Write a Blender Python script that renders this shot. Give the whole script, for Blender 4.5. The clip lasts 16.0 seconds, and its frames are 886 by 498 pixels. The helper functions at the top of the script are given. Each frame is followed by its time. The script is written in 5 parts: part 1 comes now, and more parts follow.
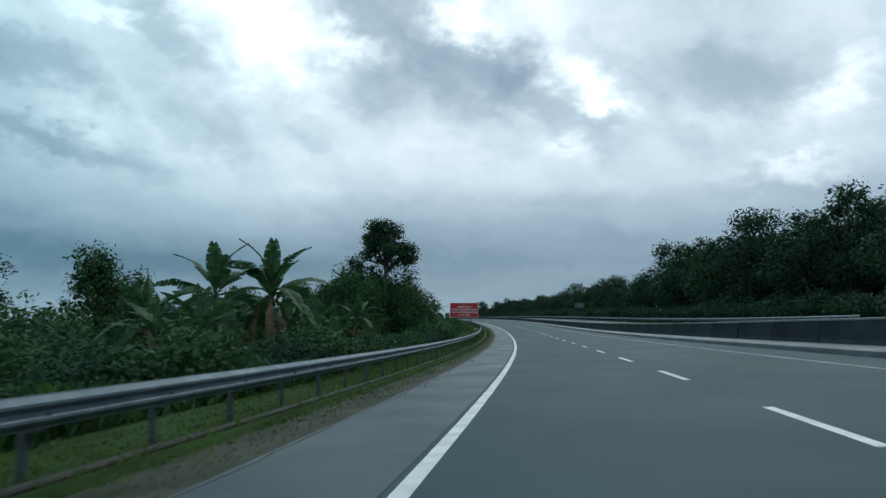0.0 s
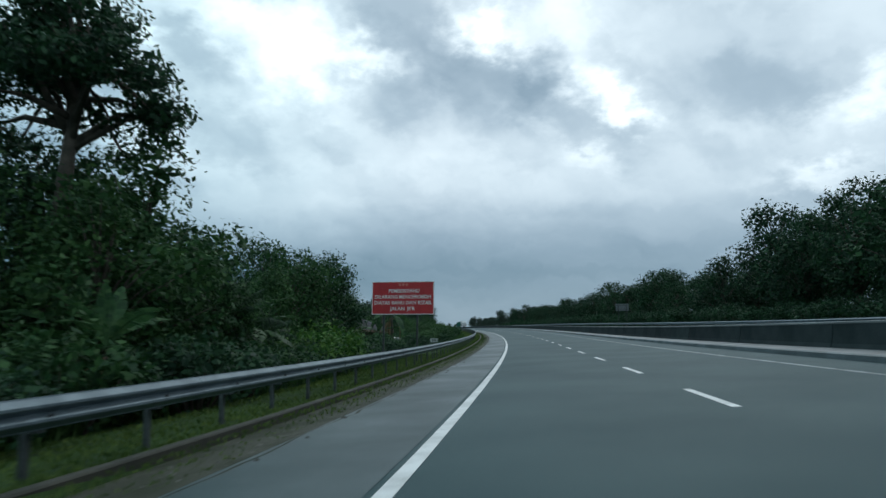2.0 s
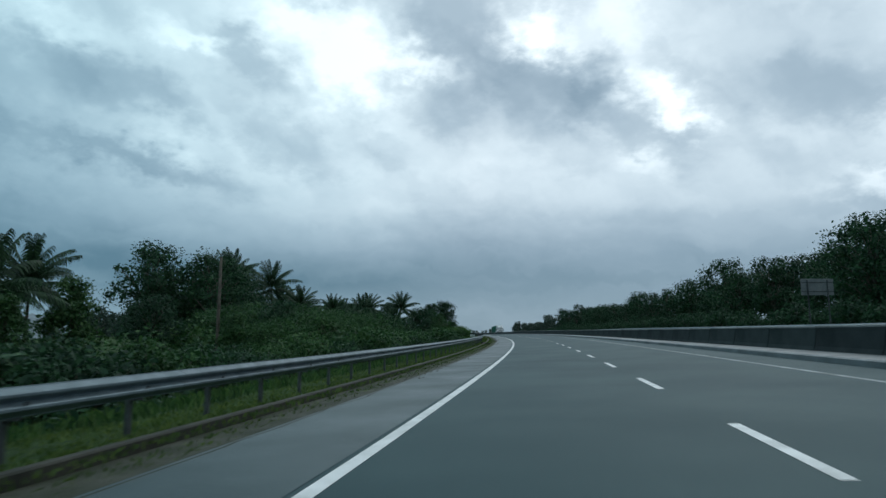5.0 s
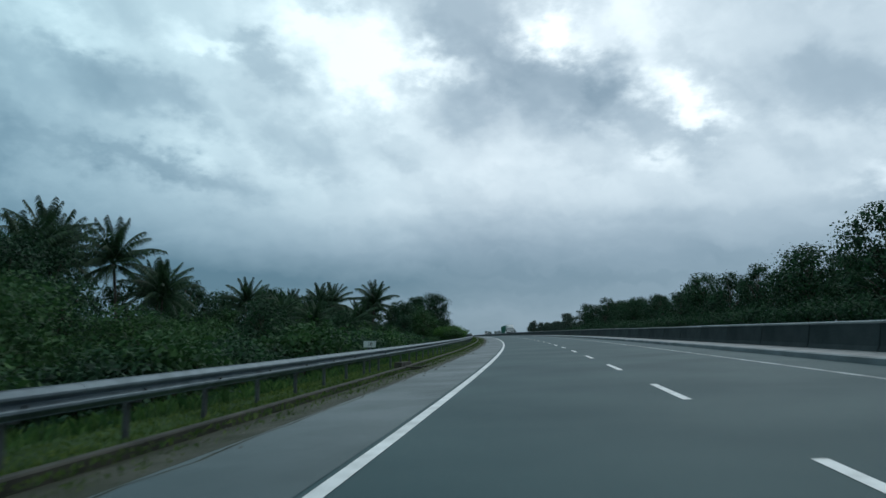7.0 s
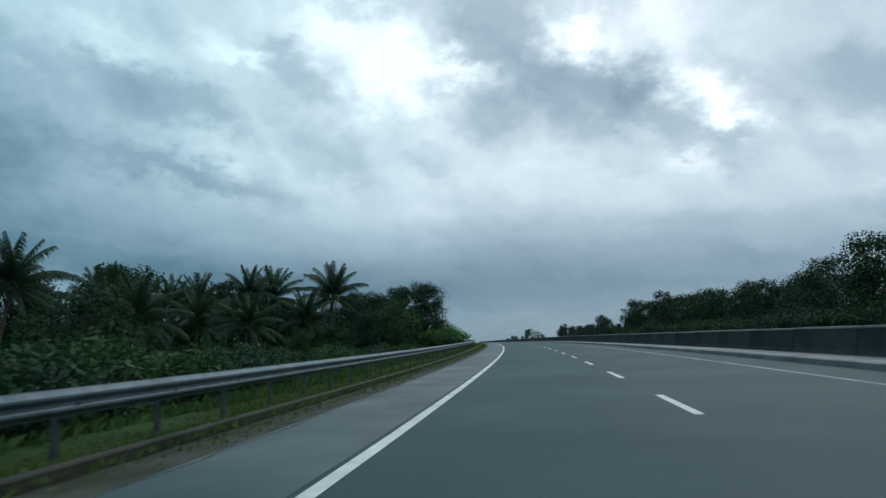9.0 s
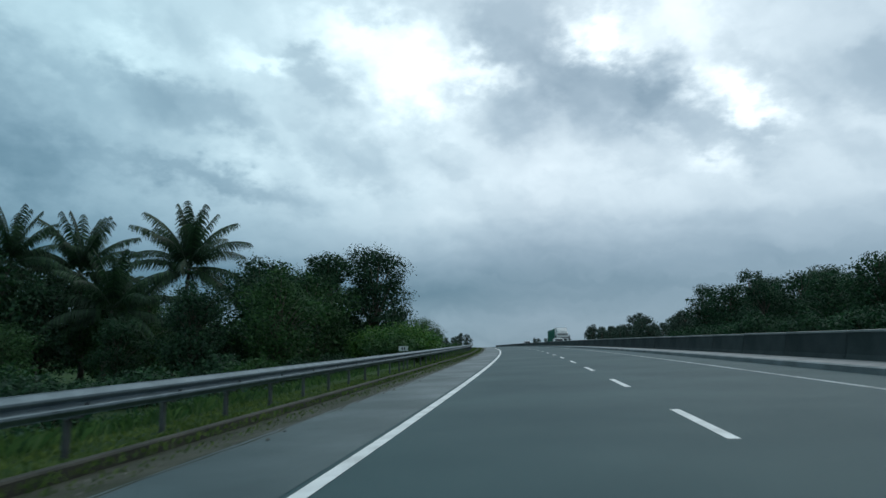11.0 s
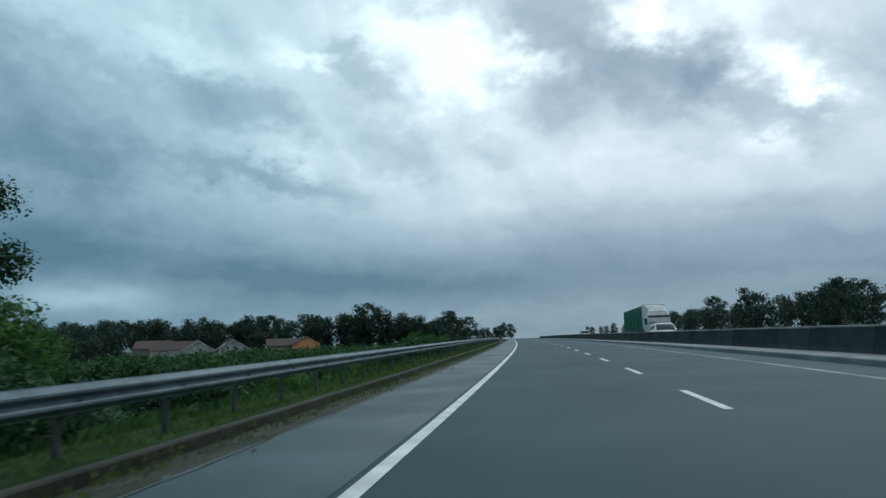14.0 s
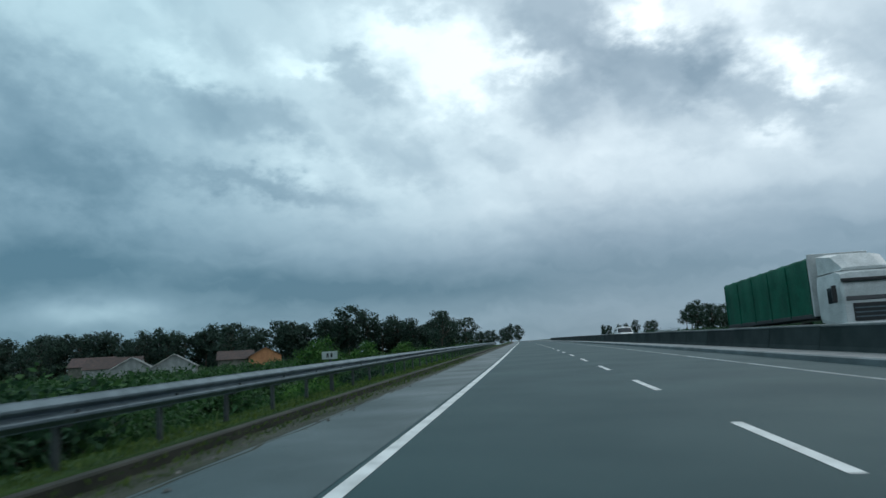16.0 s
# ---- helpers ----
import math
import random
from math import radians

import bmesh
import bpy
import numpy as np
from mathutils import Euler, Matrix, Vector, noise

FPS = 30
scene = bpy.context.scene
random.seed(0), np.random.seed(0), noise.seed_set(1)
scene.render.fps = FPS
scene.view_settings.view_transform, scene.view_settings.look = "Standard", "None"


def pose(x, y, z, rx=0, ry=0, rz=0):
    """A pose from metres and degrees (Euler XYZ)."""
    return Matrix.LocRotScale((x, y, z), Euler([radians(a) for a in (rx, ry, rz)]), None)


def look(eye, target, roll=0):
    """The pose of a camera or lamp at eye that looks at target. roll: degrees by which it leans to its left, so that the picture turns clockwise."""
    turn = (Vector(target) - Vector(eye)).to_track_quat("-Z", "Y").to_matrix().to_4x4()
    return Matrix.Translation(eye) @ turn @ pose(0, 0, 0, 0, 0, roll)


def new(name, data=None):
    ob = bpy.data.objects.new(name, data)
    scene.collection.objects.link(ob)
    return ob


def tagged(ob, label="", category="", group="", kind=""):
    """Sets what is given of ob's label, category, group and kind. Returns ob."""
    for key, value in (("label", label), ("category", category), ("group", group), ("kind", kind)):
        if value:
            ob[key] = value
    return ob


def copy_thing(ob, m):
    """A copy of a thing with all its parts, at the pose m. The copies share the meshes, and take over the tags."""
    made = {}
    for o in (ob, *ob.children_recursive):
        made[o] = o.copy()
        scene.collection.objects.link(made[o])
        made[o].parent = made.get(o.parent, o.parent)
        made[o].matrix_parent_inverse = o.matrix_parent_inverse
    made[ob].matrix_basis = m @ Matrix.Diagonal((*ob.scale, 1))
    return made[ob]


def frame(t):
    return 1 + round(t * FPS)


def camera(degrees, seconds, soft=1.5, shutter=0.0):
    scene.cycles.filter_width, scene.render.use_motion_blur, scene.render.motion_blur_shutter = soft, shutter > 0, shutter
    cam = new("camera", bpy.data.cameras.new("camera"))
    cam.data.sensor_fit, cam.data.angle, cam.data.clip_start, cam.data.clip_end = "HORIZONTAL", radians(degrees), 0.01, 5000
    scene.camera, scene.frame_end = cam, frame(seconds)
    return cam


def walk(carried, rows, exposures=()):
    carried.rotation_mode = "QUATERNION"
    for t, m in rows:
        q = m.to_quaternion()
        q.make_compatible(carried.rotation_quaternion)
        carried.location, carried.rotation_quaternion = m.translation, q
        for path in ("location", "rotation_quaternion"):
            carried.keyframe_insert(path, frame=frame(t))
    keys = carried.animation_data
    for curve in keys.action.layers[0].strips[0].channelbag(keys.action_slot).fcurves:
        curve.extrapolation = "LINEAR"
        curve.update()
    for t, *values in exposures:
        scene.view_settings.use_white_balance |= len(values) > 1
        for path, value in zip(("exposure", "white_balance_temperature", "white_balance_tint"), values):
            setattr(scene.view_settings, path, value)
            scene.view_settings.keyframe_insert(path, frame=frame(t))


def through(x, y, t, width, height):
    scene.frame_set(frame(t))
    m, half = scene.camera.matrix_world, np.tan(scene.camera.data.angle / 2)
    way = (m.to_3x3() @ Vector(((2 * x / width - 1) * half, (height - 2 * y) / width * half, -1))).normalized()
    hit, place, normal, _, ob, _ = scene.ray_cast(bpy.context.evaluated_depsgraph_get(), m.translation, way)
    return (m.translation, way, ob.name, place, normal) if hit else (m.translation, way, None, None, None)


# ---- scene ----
LENS = 66.7
ROWS = [
    (0, 0.996, -4.046, 1.056, 97.139, 1.084, 8.736),
    (0.5, 0.823, 7.404, 1.062, 97.714, 1.139, 10),
    (1, 0.619, 18.855, 1.096, 97.716, 0.83, 9.918),
    (1.5, 0.278, 30.3, 1.162, 97.882, 1.488, 10.121),
    (2, -0.111, 41.863, 1.269, 98.092, 1.016, 10.606),
    (2.5, -0.727, 53.417, 1.414, 98.162, 0.784, 11.095),
    (3, -1.255, 64.974, 1.599, 98.582, 0.48, 12.187),
    (3.5, -1.857, 75.751, 1.809, 98.66, 0.525, 13.067),
    (4, -2.708, 86.878, 2.05, 98.283, 0.8, 12.593),
    (4.2, -3.075, 91.327, 2.153, 98.352, 0.592, 13.2),
    (6.3, -8.101, 137.085, 3.36, 98.738, 0.182, 15.674),
    (6.5, -8.689, 141.526, 3.486, 98.645, 0.474, 15.927),
    (7, -10.166, 152.629, 3.807, 98.714, 0.441, 16.264),
    (7.5, -11.699, 163.325, 4.122, 98.714, 0.448, 16.37),
    (8, -13.346, 174.006, 4.439, 98.883, 0.131, 17.44),
    (8.5, -15.111, 184.668, 4.756, 99.226, 0.537, 17.933),
    (9, -16.994, 195.31, 5.075, 99.132, 0.483, 18.724),
    (9.2, -17.783, 199.687, 5.206, 99.177, 0.633, 19.037),
    (11.3, -27.354, 244.524, 6.542, 99.385, 0.885, 21.569),
    (11.5, -28.422, 248.721, 6.668, 99.127, 0.864, 22.352),
    (12, -30.774, 259.295, 6.981, 98.882, 0.81, 22.747),
    (12.5, -33.417, 269.795, 7.289, 99.255, 0.756, 23.335),
    (13, -36.507, 281.282, 7.617, 98.966, 1.269, 23.946),
    (13.5, -39.718, 292.734, 7.937, 98.769, 1.189, 24.41),
    (14, -43.146, 304.121, 8.246, 98.705, 1.482, 24.8),
    (14.5, -46.495, 315.531, 8.543, 98.755, 1.549, 24.659),
    (15, -49.757, 326.381, 8.818, 98.43, 1.956, 25.719),
    (15.5, -53.101, 337.205, 9.082, 98.472, 2.501, 25.863),
    (16, -56.517, 348.005, 9.338, 99.091, 3.244, 25.651),
]
cam = camera(LENS, 16.0, soft=1.5, shutter=0.12)
walk(cam, [(t, pose(x, y, z, rx, ry, rz)) for t, x, y, z, rx, ry, rz in ROWS], [
    (0.0, -0.03, 6400, 7.5), (2.5, -0.02, 6400, 7.5), (4.0, -0.06, 6400, 7.5), (7.0, -0.12, 6400, 7.5), (9.0, -0.12, 6400, 7.5),
    (12.5, 0.0, 6400, 7.5), (14.0, -0.09, 6400, 7.5), (16.0, -0.12, 6400, 7.5)])

# ---------------------------------------------------------------- world, sun
SKY_STRENGTH = 1.0
SUN_STRENGTH = 0.5


def build_world():
    world = bpy.data.worlds.new("overcast_sky")
    scene.world = world
    world.use_nodes = True
    nt = world.node_tree
    nt.nodes.clear()
    N, L = nt.nodes.new, nt.links.new

    def math_node(op, a, b=None, c=None):
        n = N("ShaderNodeMath")
        n.operation = op
        for i, v in enumerate((a, b, c)):
            if v is None:
                continue
            if isinstance(v, (int, float)):
                n.inputs[i].default_value = v
            else:
                L(v, n.inputs[i])
        return n.outputs[0]

    co = N("ShaderNodeTexCoord")
    sep = N("ShaderNodeSeparateXYZ")
    L(co.outputs["Generated"], sep.inputs[0])
    az = math_node("MULTIPLY", math_node("ARCTAN2", math_node("MULTIPLY", sep.outputs[0], -1.0), sep.outputs[1]), 57.2958)
    el = math_node("MULTIPLY", math_node("ARCSINE", sep.outputs[2]), 57.2958)

    def noise_node(scale, detail, rough=0.55, stretch=(1, 1, 1.6), distort=0.0):
        m = N("ShaderNodeMapping")
        m.inputs["Scale"].default_value = stretch
        L(co.outputs["Generated"], m.inputs[0])
        n = N("ShaderNodeTexNoise")
        n.inputs["Scale"].default_value = scale
        n.inputs["Detail"].default_value = detail
        n.inputs["Roughness"].default_value = rough
        n.inputs["Distortion"].default_value = distort
        L(m.outputs[0], n.inputs["Vector"])
        return n

    # ragged cloud edges: the coordinates wander by two noises
    w1, w2, w3 = noise_node(5.0, 4), noise_node(17.0, 4), noise_node(48.0, 3)
    azn, eln = az, el
    calm_az = calm_el = None
    for n, reach in ((w1, 4.0), (w2, 5.0), (w3, 2.2)):
        s = N("ShaderNodeSeparateColor")
        L(n.outputs["Color"], s.inputs[0])
        azn = math_node("ADD", azn, math_node("MULTIPLY", math_node("SUBTRACT", s.outputs[0], 0.5), reach))
        eln = math_node("ADD", eln, math_node("MULTIPLY", math_node("SUBTRACT", s.outputs[1], 0.5), reach))
        calm_az, calm_el = calm_az or azn, calm_el or eln
    p = N("ShaderNodeCombineXYZ")
    L(azn, p.inputs[0])
    L(eln, p.inputs[1])
    p_calm = N("ShaderNodeCombineXYZ")
    L(calm_az, p_calm.inputs[0])
    L(calm_el, p_calm.inputs[1])

    # height gives the base: dull near the horizon, brighter above
    ramp = N("ShaderNodeMapRange")
    ramp.interpolation_type = "SMOOTHSTEP"
    ramp.inputs["From Min"].default_value, ramp.inputs["From Max"].default_value = 3.0, 16.5
    ramp.inputs["To Min"].default_value, ramp.inputs["To Max"].default_value = 0.24, 0.67
    L(calm_el, ramp.inputs[0])
    value = ramp.outputs[0]
    # large lit gaps and dark rolls of the cloud deck: azimuth, height, half widths, turn, weight
    shapes = [(c, 0.95) for c in LIT_GAPS + LOW_BANDS] + [(c, 1.6) for c in CLOUD_ROLLS]
    for (a, h, wa, wh, turn, weight), crisp in shapes:
        m = N("ShaderNodeMapping")
        m.vector_type = "TEXTURE"
        m.inputs["Location"].default_value = (a, h, 0)
        m.inputs["Rotation"].default_value = (0, 0, radians(turn))
        m.inputs["Scale"].default_value = (wa, wh, 1)
        L((p if h > 10 else p_calm).outputs[0], m.inputs[0])
        d = N("ShaderNodeVectorMath")
        d.operation = "DOT_PRODUCT"
        L(m.outputs[0], d.inputs[0])
        L(m.outputs[0], d.inputs[1])
        g = math_node("EXPONENT", math_node("MULTIPLY", math_node("POWER", d.outputs["Value"], crisp), -1.0))
        value = math_node("ADD", value, math_node("MULTIPLY", g, weight))
    azw, elw = az, el
    for scale, reach in ((9.0, 4.0), (26.0, 2.2), (70.0, 0.8)):
        n = noise_node(scale, 3, 0.5, (1, 1, 1))
        s = N("ShaderNodeSeparateColor")
        L(n.outputs["Color"], s.inputs[0])
        azw = math_node("ADD", azw, math_node("MULTIPLY", math_node("SUBTRACT", s.outputs[0], 0.5), reach))
        elw = math_node("ADD", elw, math_node("MULTIPLY", math_node("SUBTRACT", s.outputs[1], 0.5), reach))
    plain = N("ShaderNodeCombineXYZ")
    L(azw, plain.inputs[0])
    L(elw, plain.inputs[1])
    # billows that lie aslant, crisp on their edges; they flatten into bands near the horizon
    for turn, scale, detail, rough, low, high, weight, e0, e1 in ((33, (1 / 22, 1 / 9.0, 1), 3, 0.45, 0.40, 0.57, 0.07, 5.0, 14.0), (38, (1 / 8.0, 1 / 4.5, 1), 3, 0.45, 0.38, 0.60, 0.08, 8.0, 18.0),
                                                                  (2, (1 / 22, 1 / 2.6, 1), 5, 0.45, 0.32, 0.68, 0.09, 20.0, 6.0)):
        m = N("ShaderNodeMapping")
        m.inputs["Rotation"].default_value = (0, 0, radians(-turn))
        L(plain.outputs[0], m.inputs[0])
        m2 = N("ShaderNodeMapping")
        m2.inputs["Scale"].default_value = scale
        L(m.outputs[0], m2.inputs[0])
        n = N("ShaderNodeTexNoise")
        n.inputs["Scale"].default_value, n.inputs["Detail"].default_value, n.inputs["Roughness"].default_value = 1.0, detail, rough
        L(m2.outputs[0], n.inputs["Vector"])
        r = N("ShaderNodeMapRange")
        r.interpolation_type = "SMOOTHSTEP"
        r.inputs["From Min"].default_value, r.inputs["From Max"].default_value = low, high
        r.inputs["To Min"].default_value, r.inputs["To Max"].default_value = -0.5, 0.5
        L(n.outputs["Fac"], r.inputs[0])
        calm = N("ShaderNodeMapRange")
        calm.inputs["From Min"].default_value, calm.inputs["From Max"].default_value = e0, e1
        calm.inputs["To Min"].default_value, calm.inputs["To Max"].default_value = 0.15, 1.0
        L(el, calm.inputs[0])
        value = math_node("ADD", value, math_node("MULTIPLY", math_node("MULTIPLY", r.outputs[0], weight), calm.outputs[0]))
    cr = N("ShaderNodeValToRGB")
    e = cr.color_ramp.elements
    e[0].position, e[0].color = 0.05, (0.112, 0.215, 0.290, 1)
    e[1].position, e[1].color = 1.0, (1.12, 1.27, 1.31, 1)
    for pos, col in ((0.30, (0.275, 0.395, 0.485, 1)), (0.50, (0.440, 0.575, 0.665, 1)), (0.75, (0.75, 0.90, 0.97, 1))):
        k = e.new(pos)
        k.color = col
    L(value, cr.inputs[0])
    # the deck turns from grey-violet to slate blue towards the rain in the north-west
    slate = N("ShaderNodeMapRange")
    slate.inputs["From Min"].default_value, slate.inputs["From Max"].default_value = 12.0, 50.0
    L(azn, slate.inputs[0])
    hue = N("ShaderNodeMixRGB")
    hue.inputs[1].default_value, hue.inputs[2].default_value = (1.03, 1.0, 1.02, 1), (0.84, 0.97, 1.0, 1)
    L(slate.outputs[0], hue.inputs[0])
    tint = N("ShaderNodeMixRGB")
    tint.blend_type = "MULTIPLY"
    tint.inputs[0].default_value = 1.0
    L(cr.outputs[0], tint.inputs[1])
    L(hue.outputs[0], tint.inputs[2])
    # the clear sky above the deck shows through only faintly
    sky = N("ShaderNodeTexSky")
    sky.sky_type = "NISHITA"
    sky.sun_disc = False
    sky.sun_elevation, sky.sun_rotation = radians(48), radians(-14)
    dim = N("ShaderNodeMixRGB")
    dim.blend_type = "MULTIPLY"
    dim.inputs[0].default_value = 1.0
    dim.inputs[2].default_value = (0.1, 0.1, 0.1, 1)
    L(sky.outputs[0], dim.inputs[1])
    mix = N("ShaderNodeMixRGB")
    mix.inputs[0].default_value = 0.95
    L(dim.outputs[0], mix.inputs[1])
    L(tint.outputs[0], mix.inputs[2])
    bg = N("ShaderNodeBackground")
    bg.inputs["Strength"].default_value = SKY_STRENGTH
    L(mix.outputs[0], bg.inputs[0])
    out = N("ShaderNodeOutputWorld")
    L(bg.outputs[0], out.inputs[0])


LIT_GAPS = [
    (22.6, 23.3, 4.8, 2.8, -2, 0.49), (27.4, 26.7, 6.4, 1.9, 3, 0.33), (6.4, 26.0, 3.2, 1.6, 13, 0.46), (-3.8, 20.4, 3.7, 1.4, 36, 0.38),
    (-5.8, 18.1, 2.4, 1.1, 17, 0.3), (-1.9, 15.0, 2.4, 1.2, 15, 0.22), (16.3, 23.6, 3.5, 1.2, 14, 0.27), (37.1, 16.9, 4.7, 1.5, 15, 0.18),
    (46.4, 24.1, 3.4, 1.6, 9, 0.22), (38.1, 24.9, 3.0, 1.5, 11, 0.16), (-22.8, 16.9, 3.6, 1.4, -17, 0.33), (-19.7, 11.8, 3.7, 1.2, 13, 0.3),
    (12.4, 12.5, 16.1, 2.9, 1, 0.1), (35.4, 23.7, 3.0, 1.2, 16, 0.27), (53.1, 4.6, 4.8, 1.1, -1, 0.33), (-0.7, 26.2, 3.3, 2.5, 7, 0.24),
]
CLOUD_ROLLS = [
    (14.2, 27.5, 3.4, 4.7, 51, -0.2), (11.6, 23.7, 2.8, 3.8, 58, -0.17), (6.1, 21.4, 5.6, 2.6, 18, -0.2), (1.7, 22.4, 2.7, 2.3, 42, -0.16),
    (-0.7, 17.7, 6.1, 2.0, 34, -0.15), (32.3, 23.4, 5.1, 1.6, 29, -0.18), (35.8, 24.0, 3.2, 1.7, 12, -0.07), (28.1, 16.9, 5.1, 2.1, 19, -0.13),
    (15.3, 20.8, 4.4, 2.2, 30, -0.15), (20.8, 17.2, 3.5, 1.5, 23, -0.07), (41.7, 19.8, 5.8, 2.0, 18, -0.08), (-15.5, 19.2, 7.2, 2.5, 17, -0.15),
    (-6.5, 17.7, 2.7, 2.9, 25, -0.09), (-13.6, 23.5, 6.8, 2.7, 9, -0.09), (5.0, 17.0, 5.2, 1.8, 23, -0.07), (42.9, 20.1, 7.9, 2.6, 23, -0.08),
]
LOW_BANDS = [
    (38.4, 13.6, 6.3, 1.0, 8, -0.15), (41.4, 14.7, 8.6, 1.0, 7, -0.14), (55.5, 15.3, 7.0, 3.3, 10, -0.22), (57.7, 21.0, 4.9, 2.8, 11, -0.14),
    (33.5, 6.4, 16.0, 1.5, 1, -0.15), (29.7, 6.8, 16.4, 1.9, -1, -0.1), (56.2, 8.2, 6.0, 1.9, -3, -0.12), (38.7, 7.6, 7.3, 2.5, -3, -0.08),
    (-5.4, 8.9, 12.6, 2.7, 4, -0.03), (54.5, 17.1, 15.8, 7.0, 3, -0.2), (65.0, 12.8, 14.7, 11.0, -8, -0.16), (52.9, 8.4, 12.5, 2.5, -3, -0.12),
    (9.6, 7.1, 18.9, 2.8, 3, -0.08),
]
build_world()

sun_data = bpy.data.lights.new("sun", "SUN")
sun_data.energy, sun_data.angle, sun_data.color = SUN_STRENGTH, radians(40), (1.0, 0.97, 0.93)
sun = new("sun", sun_data)
sun.matrix_world = look((0, 0, 60), (-17, -67, -10))


# ---------------------------------------------------------------- materials
def material(name, color, color2=None, rough=0.7, metallic=0.0, scale=6.0, fine=60.0, bump=0.2, bump_distance=0.01,
             spec=0.5, wet=0.0, per_object=0.0, per_island=0.0, coat=0.0, mask=(0.35, 0.65)):
    """Two-tone surface with broad stains, fine grain and relief at real size."""
    m = bpy.data.materials.new(name)
    m.use_nodes = True
    nt = m.node_tree
    N, L = nt.nodes.new, nt.links.new
    b = nt.nodes["Principled BSDF"]
    color2 = color2 or tuple(c * 0.65 for c in color)
    co = N("ShaderNodeTexCoord")
    n1, n2 = N("ShaderNodeTexNoise"), N("ShaderNodeTexNoise")
    for n, s, dt in ((n1, scale, 5), (n2, fine, 4)):
        n.inputs["Scale"].default_value, n.inputs["Detail"].default_value = s, dt
        L(co.outputs["Object"], n.inputs["Vector"])
    mr = N("ShaderNodeMapRange")
    mr.inputs["From Min"].default_value, mr.inputs["From Max"].default_value = mask
    L(n1.outputs["Fac"], mr.inputs[0])
    mix = N("ShaderNodeMixRGB")
    mix.inputs[1].default_value, mix.inputs[2].default_value = (*color, 1), (*color2, 1)
    L(mr.outputs[0], mix.inputs[0])
    grain = N("ShaderNodeMixRGB")
    grain.blend_type, grain.inputs[0].default_value = "OVERLAY", 0.45
    L(mix.outputs[0], grain.inputs[1])
    L(n2.outputs["Fac"], grain.inputs[2])
    last = grain.outputs[0]
    for amount, node, socket in ((per_object, "ShaderNodeObjectInfo", "Random"), (per_island, "ShaderNodeNewGeometry", "Random Per Island")):
        if amount:
            info = N(node)
            hsv = N("ShaderNodeHueSaturation")
            r = N("ShaderNodeMapRange")
            r.inputs["To Min"].default_value, r.inputs["To Max"].default_value = 1 - amount, 1 + amount
            L(info.outputs[socket], r.inputs[0])
            L(r.outputs[0], hsv.inputs["Value"])
            r2 = N("ShaderNodeMapRange")
            r2.inputs["To Min"].default_value, r2.inputs["To Max"].default_value = 0.5 + amount * 0.06, 0.5 - amount * 0.06
            L(info.outputs[socket], r2.inputs[0])
            L(r2.outputs[0], hsv.inputs["Hue"])
            L(last, hsv.inputs["Color"])
            last = hsv.outputs[0]
    L(last, b.inputs["Base Color"])
    b.inputs["Metallic"].default_value = metallic
    b.inputs["Specular IOR Level"].default_value = spec
    b.inputs["Coat Weight"].default_value = coat
    rr = N("ShaderNodeMapRange")
    rr.inputs["To Min"].default_value, rr.inputs["To Max"].default_value = max(rough - wet, 0.03), min(rough + 0.12, 1)
    L(n1.outputs["Fac"], rr.inputs[0])
    L(rr.outputs[0], b.inputs["Roughness"])
    if bump:
        bp = N("ShaderNodeBump")
        bp.inputs["Strength"].default_value, bp.inputs["Distance"].default_value = bump, bump_distance
        L(n2.outputs["Fac"], bp.inputs["Height"])
        L(bp.outputs[0], b.inputs["Normal"])
    return m


def leaf_material(name, color, color2, spread=0.40, gloss=0.6, through=0.25):
    m = material(name, color, color2, rough=gloss, scale=0.7, fine=9.0, bump=0.0, spec=0.22, per_island=spread, per_object=0.12)
    nt = m.node_tree
    b = nt.nodes["Principled BSDF"]
    tr = nt.nodes.new("ShaderNodeBsdfTranslucent")
    mx = nt.nodes.new("ShaderNodeMixShader")
    mx.inputs[0].default_value = through
    src = b.inputs["Base Color"].links[0].from_socket
    nt.links.new(src, tr.inputs[0])
    nt.links.new(b.outputs[0], mx.inputs[1])
    nt.links.new(tr.outputs[0], mx.inputs[2])
    nt.links.new(mx.outputs[0], nt.nodes["Material Output"].inputs[0])
    return m


def glass_material(name, color=(0.02, 0.025, 0.03), rough=0.05):
    m = bpy.data.materials.new(name)
    m.use_nodes = True
    b = m.node_tree.nodes["Principled BSDF"]
    b.inputs["Base Color"].default_value = (*color, 1)
    b.inputs["Roughness"].default_value = rough
    b.inputs["IOR"].default_value = 1.5
    return m


